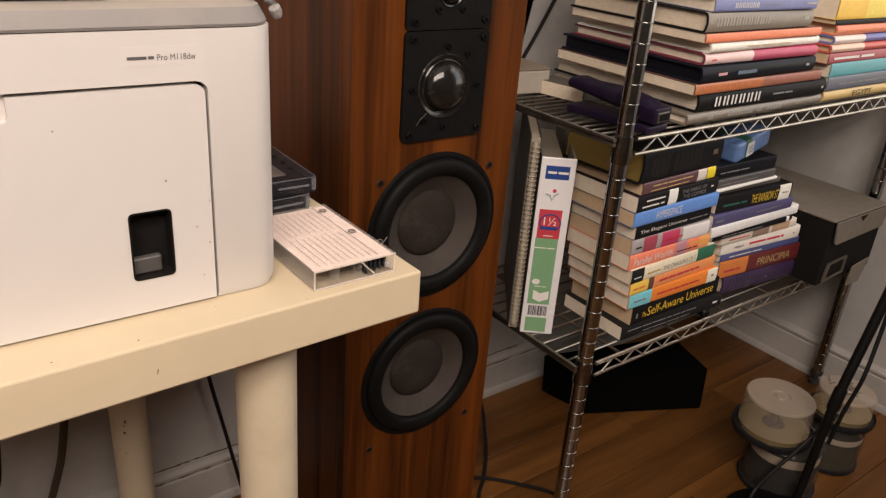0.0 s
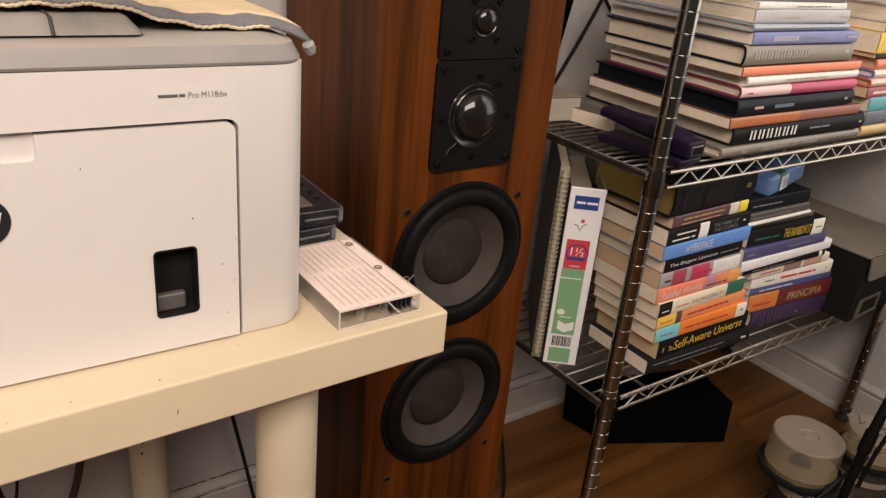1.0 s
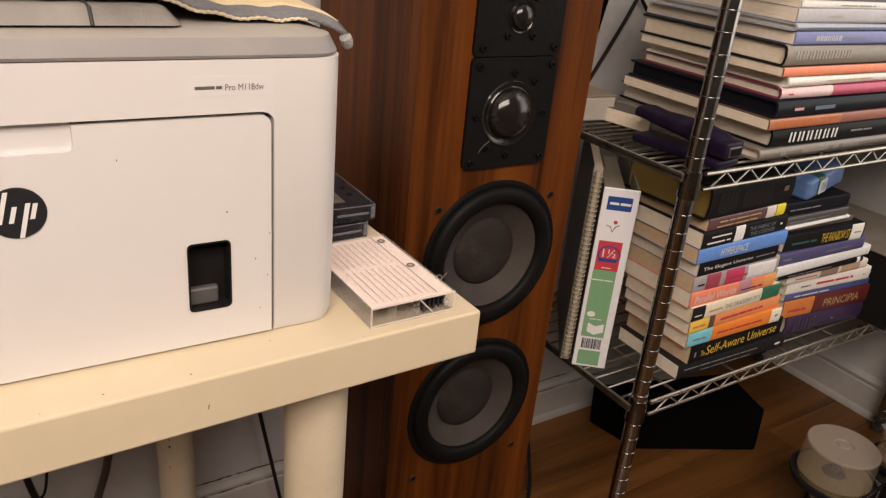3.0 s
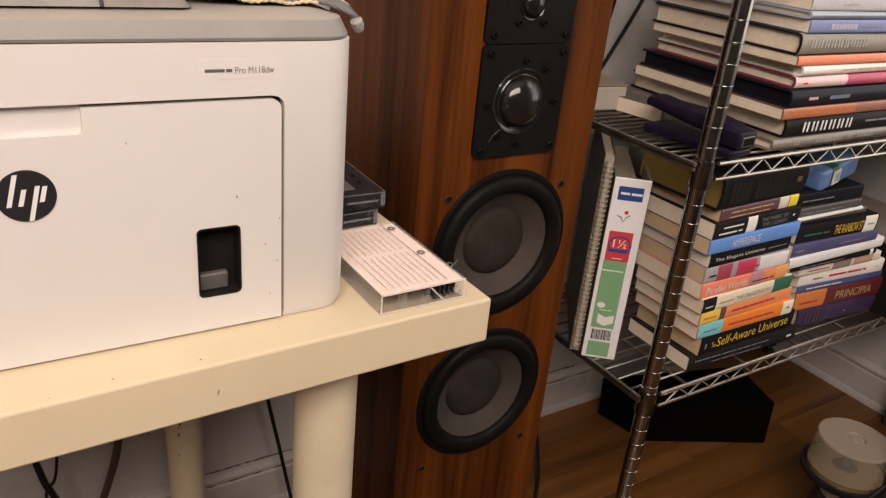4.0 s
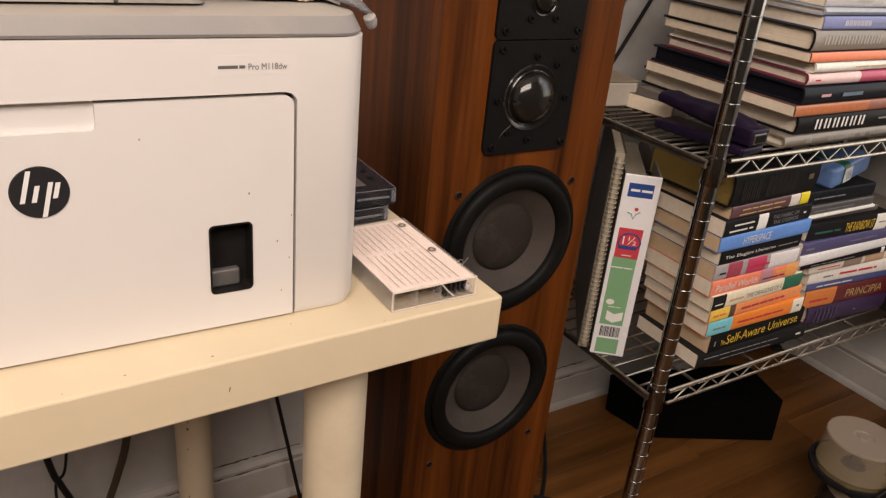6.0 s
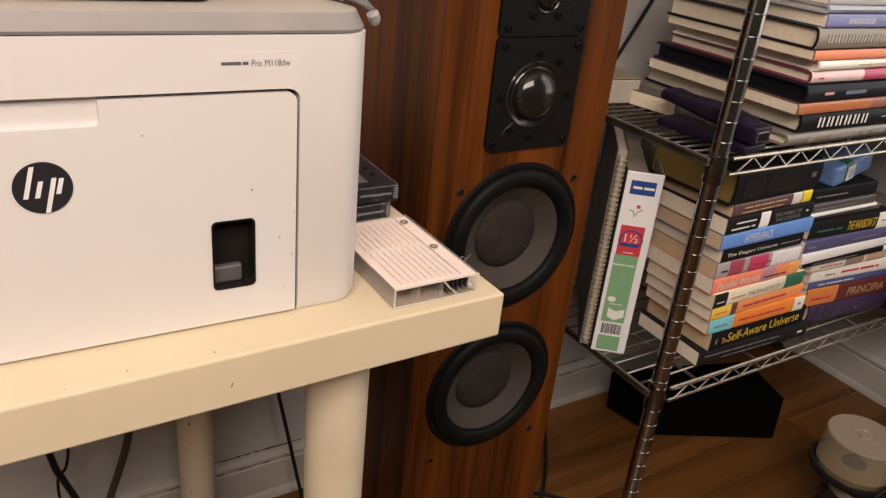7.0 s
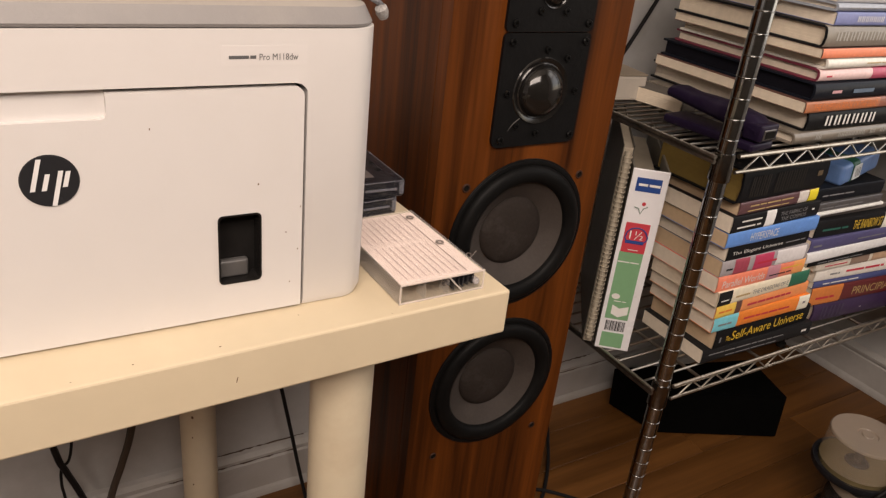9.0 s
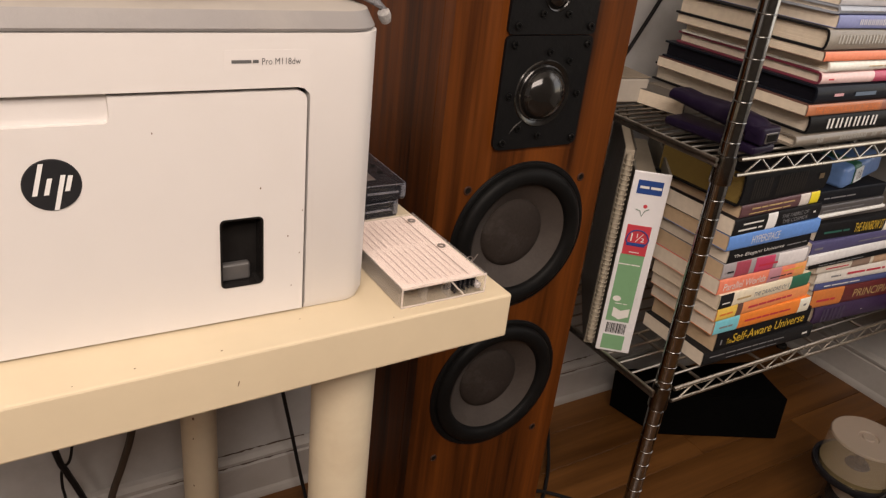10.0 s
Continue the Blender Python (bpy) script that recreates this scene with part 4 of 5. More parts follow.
DX1, DX0, DT = -0.6045, -0.9055, 0.8155
part("side_shell", column(-0.6025, FX1), M_PR, printer, smooth=True)
part("side_shell", column(-0.9075, FX0), M_PR, printer, smooth=True)
part("front_band", plate(bmesh.new(), [(-0.9075, 0.8180), (-0.6025 - 0.0085, 0.8180), (-0.6025 - 0.004, 0.8170), (-0.6025 - 0.0008, 0.8140), (-0.6025, 0.8120), (-0.6025, FT), (-0.9075, FT)], [], FY, FY + 0.014), M_PR, printer)
_hx0, _hx1, _hz = -0.7895, -0.7225, 0.8005
door_outline = [(DX0, TZ + 0.0022), (DX1, TZ + 0.0022), (DX1, 0.8090)] + [(DX1 - 0.0065 + 0.0065 * math.cos(a), 0.8090 + 0.0065 * math.sin(a)) for a in [math.pi / 2 * k / 6 for k in range(1, 7)]] + [(_hx1, DT), (_hx1, _hz + 0.003), (_hx1 - 0.0009, _hz + 0.0009), (_hx1 - 0.003, _hz), (_hx0 + 0.003, _hz), (_hx0 + 0.0009, _hz + 0.0009), (_hx0, _hz + 0.003), (_hx0, DT), (DX0, DT)]
gauge = rounded(-0.6620, 0.6815, -0.6330, 0.7320, 0.0035, 4)
door = part("front_door", plate(bmesh.new(), door_outline, [gauge[::-1]], FY, FY + 0.012), M_PR, printer)
part("finger_recess", plate(bmesh.new(), [(_hx0, _hz), (_hx1, _hz), (_hx1, DT + 0.0022), (_hx0, DT + 0.0022)], [], FY + 0.0045, FY + 0.013), M_PR, door)
M_GAUGE = mat("gauge_dark", (0.014, 0.013, 0.0125), 0.22, 0.2, 20)
gp = part("paper_gauge", plate(bmesh.new(), gauge, [rounded(-0.6608, 0.6826, -0.6342, 0.7309, 0.003, 4)[::-1]], FY - 0.0006, FY + 0.014), M_GAUGE, door, "dark recessed paper gauge", )
part("gauge_back", boxed((-0.664, FY + 0.0125, 0.680), (-0.631, FY + 0.0155, 0.734)), M_GAUGE, gp)
part("gauge_lever", boxed((-0.6606, FY + 0.0060, 0.6827), (-0.6400, FY + 0.0122, 0.6955), 0.0020, 4), mat("lever_grey", (0.085, 0.082, 0.08), 0.4, 0.2), gp, "grey lever")
# model sticker and round badge
st = part("sticker", plate(bmesh.new(), rounded(-0.657, 0.8295, -0.6025 - 0.001, 0.8415, 0.001, 3), [], FY - 0.00012, FY + 0.001), mat("sticker", (0.652, 0.625, 0.605), 0.38, 0.02, 5), printer, "thin clear model sticker")
M_TYPE = mat("grey_type", (0.10, 0.10, 0.10), 0.5, 0.05)
bars(-0.6525, -0.6360, 0.8322, 0.8370, FY - 0.0004, M_TYPE, st, 9, seed=5)
lettering("Pro M118dw", -0.6340, -0.6095, 0.8326, 0.8366, FY - 0.0004, M_TYPE, st)
bd = part("badge", lathe(bmesh.new(), [(0.0, 0.0008), (0.0152, 0.0008), (0.0157, 0.0), (0.0, 0.0)], 48), mat("badge_dark", (0.022, 0.022, 0.024), 0.25, 0.1), door, "round dark badge with pale slanted strokes", at=pose(-0.7555, FY - 0.0001, 0.7665, 90, 0, 0))


def stroke(x0, z0, x1, z1, w):
    bm = bmesh.new()
    vs = [bm.verts.new((x, FY - 0.0012, z)) for x, z in ((x0 - w / 2, z0), (x0 + w / 2, z0), (x1 + w / 2, z1), (x1 - w / 2, z1))]
    bm.faces.new(vs)
    o = part("badge_stroke", bm, mat("badge_pale", (0.72, 0.71, 0.70), 0.3, 0.02), None)
    o.parent = bd
    o.matrix_parent_inverse = pose(-0.7555, FY - 0.0001, 0.7665, 90, 0, 0).inverted()


_cx, _cz = -0.7555, 0.7665
for a in ((-0.0095, -0.0055, -0.0045, 0.0135, 0.0026), (-0.0035, -0.0055, -0.0008, 0.0045, 0.0026), (0.0010, -0.0150, 0.0062, 0.0060, 0.0026), (0.0075, -0.0040, 0.0100, 0.0055, 0.0026)):
    stroke(_cx + a[0], _cz + a[1], _cx + a[2], _cz + a[3], a[4])
_b = bmesh.new()
_r = random.Random(3)
for x, z, s in ((-0.6350, 0.7520, 0.0009), (-0.6060, 0.7330, 0.0006), (-0.6160, 0.7150, 0.0007), (-0.7000, 0.7935, 0.0006), (-0.6075, 0.7010, 0.0006), (-0.6130, 0.6760, 0.0006)):
    _b.faces.new([_b.verts.new((x + s * 0.6 * math.cos(a), FY - 0.0004, z + s * math.sin(a) * _r.uniform(0.7, 1.5))) for a in [2 * math.pi * i / 7 for i in range(7)]])
tagged(part("specks", _b, MATS["dark_speck"], printer, "tiny dark specks on white plastic"), kind="stuff")


def lid_shape(rows, close):
    """Part of the tray-shaped lid between outlines at (inset, height), round at the corners; close: (bottom, top)."""
    bm = bmesh.new()
    loops = [[bm.verts.new((x, y, FT + z)) for x, y in rounded(FX0 + ins, FY + ins, FX1 - ins, FY + 0.235 - ins, 0.024 - ins * 0.4, 6)] for ins, z in rows]
    n = len(loops[0])
    for a, b in zip(loops, loops[1:]):
        for i in range(n):
            bm.faces.new((a[i], a[(i + 1) % n], b[(i + 1) % n], b[i]))
    if close[0]:
        bm.faces.new(loops[0][::-1])
    if close[1]:
        bm.faces.new(loops[-1])
    bmesh.ops.recalc_face_normals(bm, faces=bm.faces[:])
    return bm


lid = part("lid", lid_shape(((0.0012, 0.0008), (0.0004, 0.0026), (0.0010, 0.0040), (0.0050, 0.0125)), (True, False)), M_GREY, printer, "grey plastic lid", smooth=True)
part("lid_top", lid_shape(((0.0050, 0.0125), (0.0056, 0.0130), (0.0215, 0.0170), (0.0300, 0.0175)), (False, True)), M_LIDTOP, lid, "flat top of the lid, coloured paler for the light on it", smooth=True)
_b = bmesh.new()
loops = []
for ins, z in ((0.0, FT + 0.0176), (0.0045, FT + 0.0270), (0.0065, FT + 0.0285), (0.010, FT + 0.0288)):
    loops.append([_b.verts.new((x, y, z)) for x, y in rounded(-0.86 + ins * 1.5, FY + 0.0150 + ins, -0.6535 - ins * 1.8, FY + 0.16, 0.006, 4)])
for a, b in zip(loops, loops[1:]):
    for i in range(len(a)):
        _b.faces.new((a[i], a[(i + 1) % len(a)], b[(i + 1) % len(a)], b[i]))
_b.faces.new(loops[-1])
bmesh.ops.recalc_face_normals(_b, faces=_b.faces[:])
flap = part("output_flap", _b, M_GREYTOP, printer, "raised grey flap", smooth=True)
part("flap_slit", tube(bmesh.new(), [(-0.7040, FY + 0.0143, FT + 0.0178), (-0.7045, FY + 0.0190, FT + 0.0272), (-0.7065, FY + 0.0260, FT + 0.0292), (-0.7120, FY + 0.05, FT + 0.0292)], 0.0011, 6), M_SEAM, flap)

# ---------------------------------------------------------------- the cloth on the printer
M_CLOTH = mat("grey_cloth", (0.19, 0.19, 0.20), 0.95, 0.25, 60, 0.9, 900, stain=0.2, stain_colour=(0.30, 0.29, 0.28), stain_scale=80)
M_CLOTHTOP = mat("cream_cloth", (0.70, 0.57, 0.36), 0.95, 0.10, 60, 0.9, 900)
cloth = thing("cleaning_cloth", label="grey terry cloth with cream trim draped over the printer lid", category="cloth")
cloth.matrix_world = TURN


def cloth_point(u, v):
    """u along x from 0 to 1, v from the front hem backwards."""
    x = -0.905 + u * 0.350
    z = FT + 0.0192
    if x < -0.668:
        z = FT + 0.0330
    elif x < -0.610:
        q = (x + 0.668) / 0.058
        z = FT + 0.0330 - 0.0138 * q * (1.6 - 0.6 * q)
    y = FY + 0.026 + 0.0004 * math.sin(u * 70) + 0.0003 * math.sin(u * 131) + v * 0.17
    if x < -0.668:
        y -= 0.002
    z += 0.0008 * math.sin(u * 82 + v * 9) * (1 - v) + 0.0012 * noise.noise((x * 14, v * 4, 0)) + 0.0035 * min(1, v * 9)
    if u > 0.955:
        q = (u - 0.955) / 0.045
        z -= 0.0105 * q * q * (1 - 0.4 * min(1, v * 3))
        x += 0.012 * q
        y -= 0.004 * q * (1 - v)
    return Vector((x, y, z))


NU, NV = 110, 14
for nm, mt, lift, v0, v1, lab in (("cloth_body", M_CLOTH, 0.0, 0.0, 0.12, "grey terry side"), ("cloth_lining", M_CLOTHTOP, 0.0008, 0.10, 1.0, "smooth cream side")):
    bm = bmesh.new()
    g = [[bm.verts.new(cloth_point(i / NU, v0 + (v1 - v0) * j / NV) + Vector((0, 0, lift))) for j in range(NV + 1)] for i in range(NU + 1)]
    for i in range(NU):
        for j in range(NV):
            bm.faces.new((g[i][j], g[i + 1][j], g[i + 1][j + 1], g[i][j + 1]))
    o = part(nm, bm, mt, cloth, lab, smooth=True)
    sol = o.modifiers.new("thickness", "SOLIDIFY")
    sol.thickness, sol.offset = 0.0030, 1.0
part("hem", tube(bmesh.new(), [cloth_point(i / 220, 0.0) + Vector((0, -0.0008, 0.0006 + 0.00035 * math.sin(i * 2.2))) for i in range(211)], 0.0011, 6), mat("hem_thread", (0.62, 0.53, 0.36), 0.95, 0.2, 80, 0.8, 900), cloth, "cream stitched hem", smooth=True)
_e = cloth_point(1.0, 0.0)
part("tassel", lathe(bmesh.new(), [(0, -0.008), (0.0035, -0.007), (0.0045, -0.003), (0.0042, 0.001), (0.0, 0.003)], 12), mat("tassel_white", (0.33, 0.32, 0.31), 0.95, 0.3, 90, 0.9, 900), cloth, "knotted white corner", smooth=True, at=Matrix.Translation(_e + Vector((-0.001, 0, 0))) @ pose(0, 0, 0, 20, -30, 0))

tray = thing("clear_tray", (-0.706, FY - 0.009, FT + 0.0402), 9, "empty clear plastic tray lying on a cloth", "tray")
for lo, hi in (((0, 0, 0), (0.080, 0.10, 0.0015)), ((0, 0, 0.0016), (0.080, 0.0015, 0.018)), ((0, 0.0985, 0.0016), (0.080, 0.10, 0.018)), ((0, 0.0016, 0.0016), (0.0015, 0.0984, 0.018)), ((0.0785, 0.0016, 0.0016), (0.080, 0.0984, 0.018))):
    part("tray_wall", boxed(lo, hi, 0.0004, 1), clear_plastic("tray_clear", (0.75, 0.70, 0.66), 0.12, 0.14), tray)

# ---------------------------------------------------------------- cassettes on the table
M_CLEAR = clear_plastic("cassette_clear", (0.90, 0.84, 0.80), 0.10, 0.10)
M_CLEARD = clear_plastic("cassette_smoke", (0.022, 0.022, 0.026), 0.12, 0.85)
M_CARD = mat("ruled_card", (0.84, 0.70, 0.63), 0.6, 0.03, 10)
cas = thing("cassette_case", (-0.4985, -0.1600, TZ), 0.5, "clear plastic cassette case holding a ruled pink-white card", "cassette")
w, l, h, t = 0.0755, 0.121, 0.0172, 0.0013
for nm, lo, hi in (("case_lid", (-w / 2, 0, h - t), (w / 2, l, h)), ("case_floor", (-w / 2, 0, 0), (w / 2, l, t)), ("case_wall", (-w / 2, 0, t), (-w / 2 + t, l, h - t)), ("case_wall", (w / 2 - t, 0, t), (w / 2, l, h - t)),
                   ("case_wall", (-w / 2 + t, l - t, t), (w / 2 - t, l, h - t))):
    part(nm, boxed(lo, hi, 0.0004, 1), M_CLEAR, cas)
for fx in (-0.220, 0.055):
    part("case_rib", boxed((fx * w, 0.0, t), (fx * w + 0.0012, 0.012, h - t), 0.0003, 1), M_CLEAR, cas)
for xx in (-w / 2, w / 2 - 0.0014):
    part("case_rim", boxed((xx, -0.0006, 0.0016), (xx + 0.0014, 0.0008, h - 0.0016), 0.0003, 1), clear_plastic("rim_clear", (0.86, 0.78, 0.71), 0.1, 0.40), cas)
for zz in (0.0, h - 0.0016):
    part("case_rim", boxed((-w / 2, -0.0006, zz), (w / 2, 0.0006, zz + 0.0016), 0.0003, 1), clear_plastic("rim_clear", (0.85, 0.77, 0.70), 0.1, 0.55), cas)
card = part("ruled_card", boxed((-w / 2 + 0.002, 0.001, h - t - 0.0008), (w / 2 - 0.002, l - 0.002, h - t - 0.0002)), M_CARD, cas, "ruled paper card")
M_RULE = mat("ruled_line", (0.42, 0.31, 0.30), 0.7, 0.1)
for k in range(9):
    x = -w / 2 + 0.0085 + k * 0.0057
    for ya, yb in ((0.006, l * 0.50 - 0.001 * (k % 3)), (l * 0.54, l - 0.008 - 0.002 * (k % 2))):
        part("ruled_line", boxed((x, ya, h + 0.00005), (x + 0.00055, yb, h + 0.00015)), M_RULE, card)
part("ruled_line", boxed((w / 2 - 0.0155, 0.004, h + 0.00005), (w / 2 - 0.0149, l - 0.004, h + 0.00015)), mat("fold_line", (0.16, 0.11, 0.10), 0.7, 0.1), card)
for yy in (0.054, 0.106):
    part("hub_mark", lathe(bmesh.new(), [(0.0018, 0.0), (0.0036, 0.0), (0.0036, 0.0004), (0.0018, 0.0004), (0.0018, 0.0)], 20), mat("hub_ring", (0.20, 0.17, 0.15), 0.5, 0.1), card, at=pose(w / 2 - 0.010, yy, h + 0.0001))
part("lock_housing", boxed((0.10 * w, 0.011, 0.0018), (w / 2 - 0.0016, 0.014, h - t - 0.001), 0.0005, 1), M_CLEARD, cas, "dark lock housing")
part("spool_lock", lathe(bmesh.new(), [(0.0, 0), (0.0028, 0), (0.0028, 0.006), (0.0018, 0.007), (0, 0.007)], 16), clear_plastic("knob_clear", (0.50, 0.48, 0.50), 0.08, 0.45), cas, "clear spool lock", smooth=True, at=pose(w / 2 - 0.007, 0.006, 0.0075, 90, 0, 0))
for k in range(5):
    part("lock_rib", boxed((0.14 * w + k * 0.0042, 0.002, 0.0026 + 0.0006 * k), (0.14 * w + 0.0016 + k * 0.0042, 0.011, 0.0132), 0.0003, 1), M_CLEARD, cas)
part("lock_arm", tube(bmesh.new(), [(0.075 * w, 0.001, h - 0.002), (0.16 * w, 0.001, 0.008), (0.24 * w, 0.001, 0.002)], 0.0007, 6), MATS["rim_clear"], cas)
part("tape_loop", tube(bmesh.new(), glide([(w / 2 - 0.0005, 0.030, 0.012), (w / 2 + 0.005, 0.034, 0.0140), (w / 2 + 0.009, 0.034, 0.0122), (w / 2 + 0.005, 0.030, 0.0108), (w / 2 + 0.015, 0.036, 0.0135)]), 0.0005, 6), mat("tape_brown", (0.10, 0.08, 0.07), 0.3, 0.1), cas, "loose curl of tape", smooth=True)
M_SMOKE = clear_plastic("case_smoke", (0.035, 0.035, 0.042), 0.10, 0.50)
M_SHELL = mat("shell_grey", (0.030, 0.028, 0.028), 0.35, 0.25, 15, stain=0.4, stain_colour=(0.11, 0.095, 0.088), stain_scale=40)
# Paler plastic for the case edges; their highlights are put into its colour.
M_GLINT = clear_plastic("edge_glint", (0.30, 0.30, 0.34), 0.08, 0.45)
for k, (dx, dy, tn) in enumerate(((-0.5035, -0.0085, 3), (-0.4965, -0.0050, -1))):
    c = thing("cassette_case", (dx, dy, TZ + 0.0165 * k), tn, "dark smoked plastic cassette case, stacked", "cassette", "smoked cassette cases")
    part("cassette_shell", boxed((-0.040, 0.006, 0.0022), (0.037, 0.104, 0.0140), 0.0010, 2), M_SHELL, c, "dark cassette inside the case")
    part("case_floor", boxed((-0.043, 0, 0.0002), (0.043, 0.110, 0.0014), 0.0004, 1), M_SMOKE, c)
    part("case_lid", boxed((-0.043, 0, 0.0150), (0.043, 0.110, 0.0162), 0.0004, 1), M_SMOKE, c)
    for lo, hi in (((-0.043, 0.0, 0.0016), (0.043, 0.0012, 0.0148)), ((-0.043, 0.1088, 0.0016), (0.043, 0.110, 0.0148)), ((0.0418, 0.0014, 0.0016), (0.043, 0.1086, 0.0148)), ((-0.043, 0.0014, 0.0016), (-0.0418, 0.1086, 0.0148))):
        part("case_wall", boxed(lo, hi, 0.0003, 1), M_SMOKE, c)
    part("case_lip", boxed((0.004, -0.0012, 0.0070), (0.036, 0.0002, 0.0092), 0.0004, 2), M_GLINT, c, "clear glossy lip")
    part("case_end", boxed((0.0385, -0.0010, 0.0024), (0.0432, 0.005, 0.0142), 0.0008, 2), M_GLINT, c)
    # Thin pale rims drawn as the edge highlights.
    part("case_rim", boxed((-0.043, -0.0005, 0.0150), (0.0432, 0.0006, 0.0158), 0.0002, 1), M_GLINT, c)
    part("case_rim", boxed((0.0424, 0.0008, 0.0152), (0.0434, 0.110, 0.0163), 0.0002, 1), M_GLINT, c)
    for lx, ly, r in ((0.030, 0.030, 0.0030), (0.031, 0.048, 0.0026), (0.030, 0.070, 0.0030), (0.026, 0.088, 0.0024)):
        part("hub_mark", lathe(bmesh.new(), [(0, 0), (r, 0), (r, 0.0005), (0, 0.0005)], 16), M_HOLE, c, at=pose(lx, ly, 0.0163))
    part("lid_panel", boxed((-0.036, 0.012, 0.0163), (0.018, 0.095, 0.0168), 0.0002, 1), mat("smoke_panel", (0.15, 0.13, 0.122), 0.3, 0.3, 15, stain=0.4, stain_colour=(0.06, 0.05, 0.05), stain_scale=30), c)
    part("panel_slot", boxed((-0.010, 0.044, 0.0169), (-0.004, 0.066, 0.0171)), M_HOLE, c)

# ---------------------------------------------------------------- binder and notebook on the lower shelf
M_VINYL = mat("white_vinyl", (0.74, 0.74, 0.76), 0.28, 0.03, 8, stain=0.10, stain_colour=(0.5, 0.48, 0.45), stain_scale=10)
M_VINYL_GREY = mat("grey_vinyl", (0.17, 0.155, 0.13), 0.45, 0.12, 10, 0.2, 120, stain=0.45, stain_colour=(0.15, 0.13, 0.10), stain_scale=14)
SZ1 = SHELF_Z[0] + 0.0028
binder = thing("ring_binder", (-0.010, 0.0984, SZ1), -39.0, "white ring binder with a green and red spine label", "binder")
bw, bh, bd_ = 0.0505, 0.290, 0.262
part("spine", boxed((-bw / 2, 0, 0), (bw / 2, 0.0035, bh), 0.0012, 2), M_VINYL, binder)
part("front_cover", boxed((-bw / 2, 0.0038, 0), (-bw / 2 + 0.0035, bd_, bh), 0.0012, 2), M_VINYL_GREY, binder, "dark grey cover")
part("back_cover", boxed((bw / 2 - 0.0035, 0.0038, 0), (bw / 2, bd_, bh), 0.0012, 2), M_VINYL_GREY, binder, "dark grey cover")
part("paper_block", boxed((-bw / 2 + 0.006, 0.012, 0.006), (bw / 2 - 0.012, 0.225, 0.270)), pages_mat("paper_brown", (0.30, 0.26, 0.20)), binder, "stack of paper")
M_LG = mat("label_green", (0.19, 0.37, 0.20), 0.4, 0.05, 20)
M_LR = mat("label_red", (0.52, 0.05, 0.07), 0.4, 0.05, 20)
M_LB = mat("label_blue", (0.02, 0.06, 0.24), 0.4, 0.05, 20)


def spine_panel(name, x0, x1, z0, z1, m, d=0.0006):
    return part(name, boxed((x0, -d, z0), (x1, 0.0, z1)), m, binder)


lb = bw / 2
spine_panel("label_panel", -0.0175, 0.0168, 0.2580, 0.2780, M_LB)
bars(-0.0140, 0.0155, 0.2635, 0.2725, -0.0010, INK_W, binder, 6, seed=2)
spine_panel("label_panel", -0.0188, 0.0147, 0.1645, 0.2105, M_LR)
spine_panel("label_panel", -0.0197, 0.0142, 0.0530, 0.1642, M_LG)
spine_panel("label_panel", -0.0188, 0.0138, 0.0040, 0.0290, M_LG)
part("round_mark", tube(bmesh.new(), [(-0.0015 + 0.0145 * math.cos(a) * (1.0 if math.sin(a) > 0 else 1.1), -0.0009, 0.1905 + 0.0130 * max(-0.75, math.sin(a))) for a in [2 * math.pi * k / 24 for k in range(25)]], 0.0010, 6), M_LB, binder, "blue rounded outline")
spine_panel("label_bar", -0.0154, 0.0103, 0.1785, 0.1835, M_LB, 0.0010)
lettering("1\u00bd", -0.0110, 0.0080, 0.1855, 0.1985, -0.0012, INK_W, binder)
bars(-0.009, 0.005, 0.1672, 0.1705, -0.0012, INK_W, binder, 5, seed=7)
bars(-0.0195, 0.0110, 0.1465, 0.1510, -0.0012, INK_W, binder, 10, seed=9)
bars(-0.0120, 0.0060, 0.0820, 0.0855, -0.0012, INK_W, binder, 6, seed=4)
for a in ((-0.0105, 0.0915, 0.0055, 0.0045),):
    part("oval_mark", lathe(bmesh.new(), [(0, 0), (0.006, 0), (0.006, 0.0004), (0, 0.0004)], 20), INK_W, binder, at=pose(-0.0105, -0.0006, 0.0915, 90, 0, 0) @ Matrix.Diagonal((1, 0.75, 1, 1)))
_b = bmesh.new()
_b.faces.new([_b.verts.new((x, -0.0012, z)) for x, z in ((-0.0125, 0.0770), (-0.0125, 0.0620), (-0.0015, 0.0570), (0.0115, 0.0630), (0.0115, 0.0770), (-0.0015, 0.0720))])
part("label_shape", _b, INK_W, binder)
_r = random.Random(6)
x = -0.0165
while x < 0.0120:
    q = _r.choice((0.0006, 0.0010, 0.0016))
    part("label_stripe", boxed((x, -0.0006, 0.0325), (x + q, 0.0, 0.0495)), INK_K, binder)
    x += q + _r.choice((0.0006, 0.0010))
part("label_leaf", tube(bmesh.new(), [(-0.013, -0.0006, 0.2345), (-0.007, -0.0006, 0.2330), (-0.0035, -0.0006, 0.2250), (-0.0005, -0.0006, 0.2330), (0.005, -0.0006, 0.2365)], 0.0008, 6), mat("leaf_grey", (0.20, 0.26, 0.22), 0.5), binder)
part("label_dot", lathe(bmesh.new(), [(0, 0), (0.0028, 0), (0.0028, 0.0003), (0, 0.0003)], 16), M_LR, binder, at=pose(-0.001, -0.0002, 0.2400, 90, 0, 0))

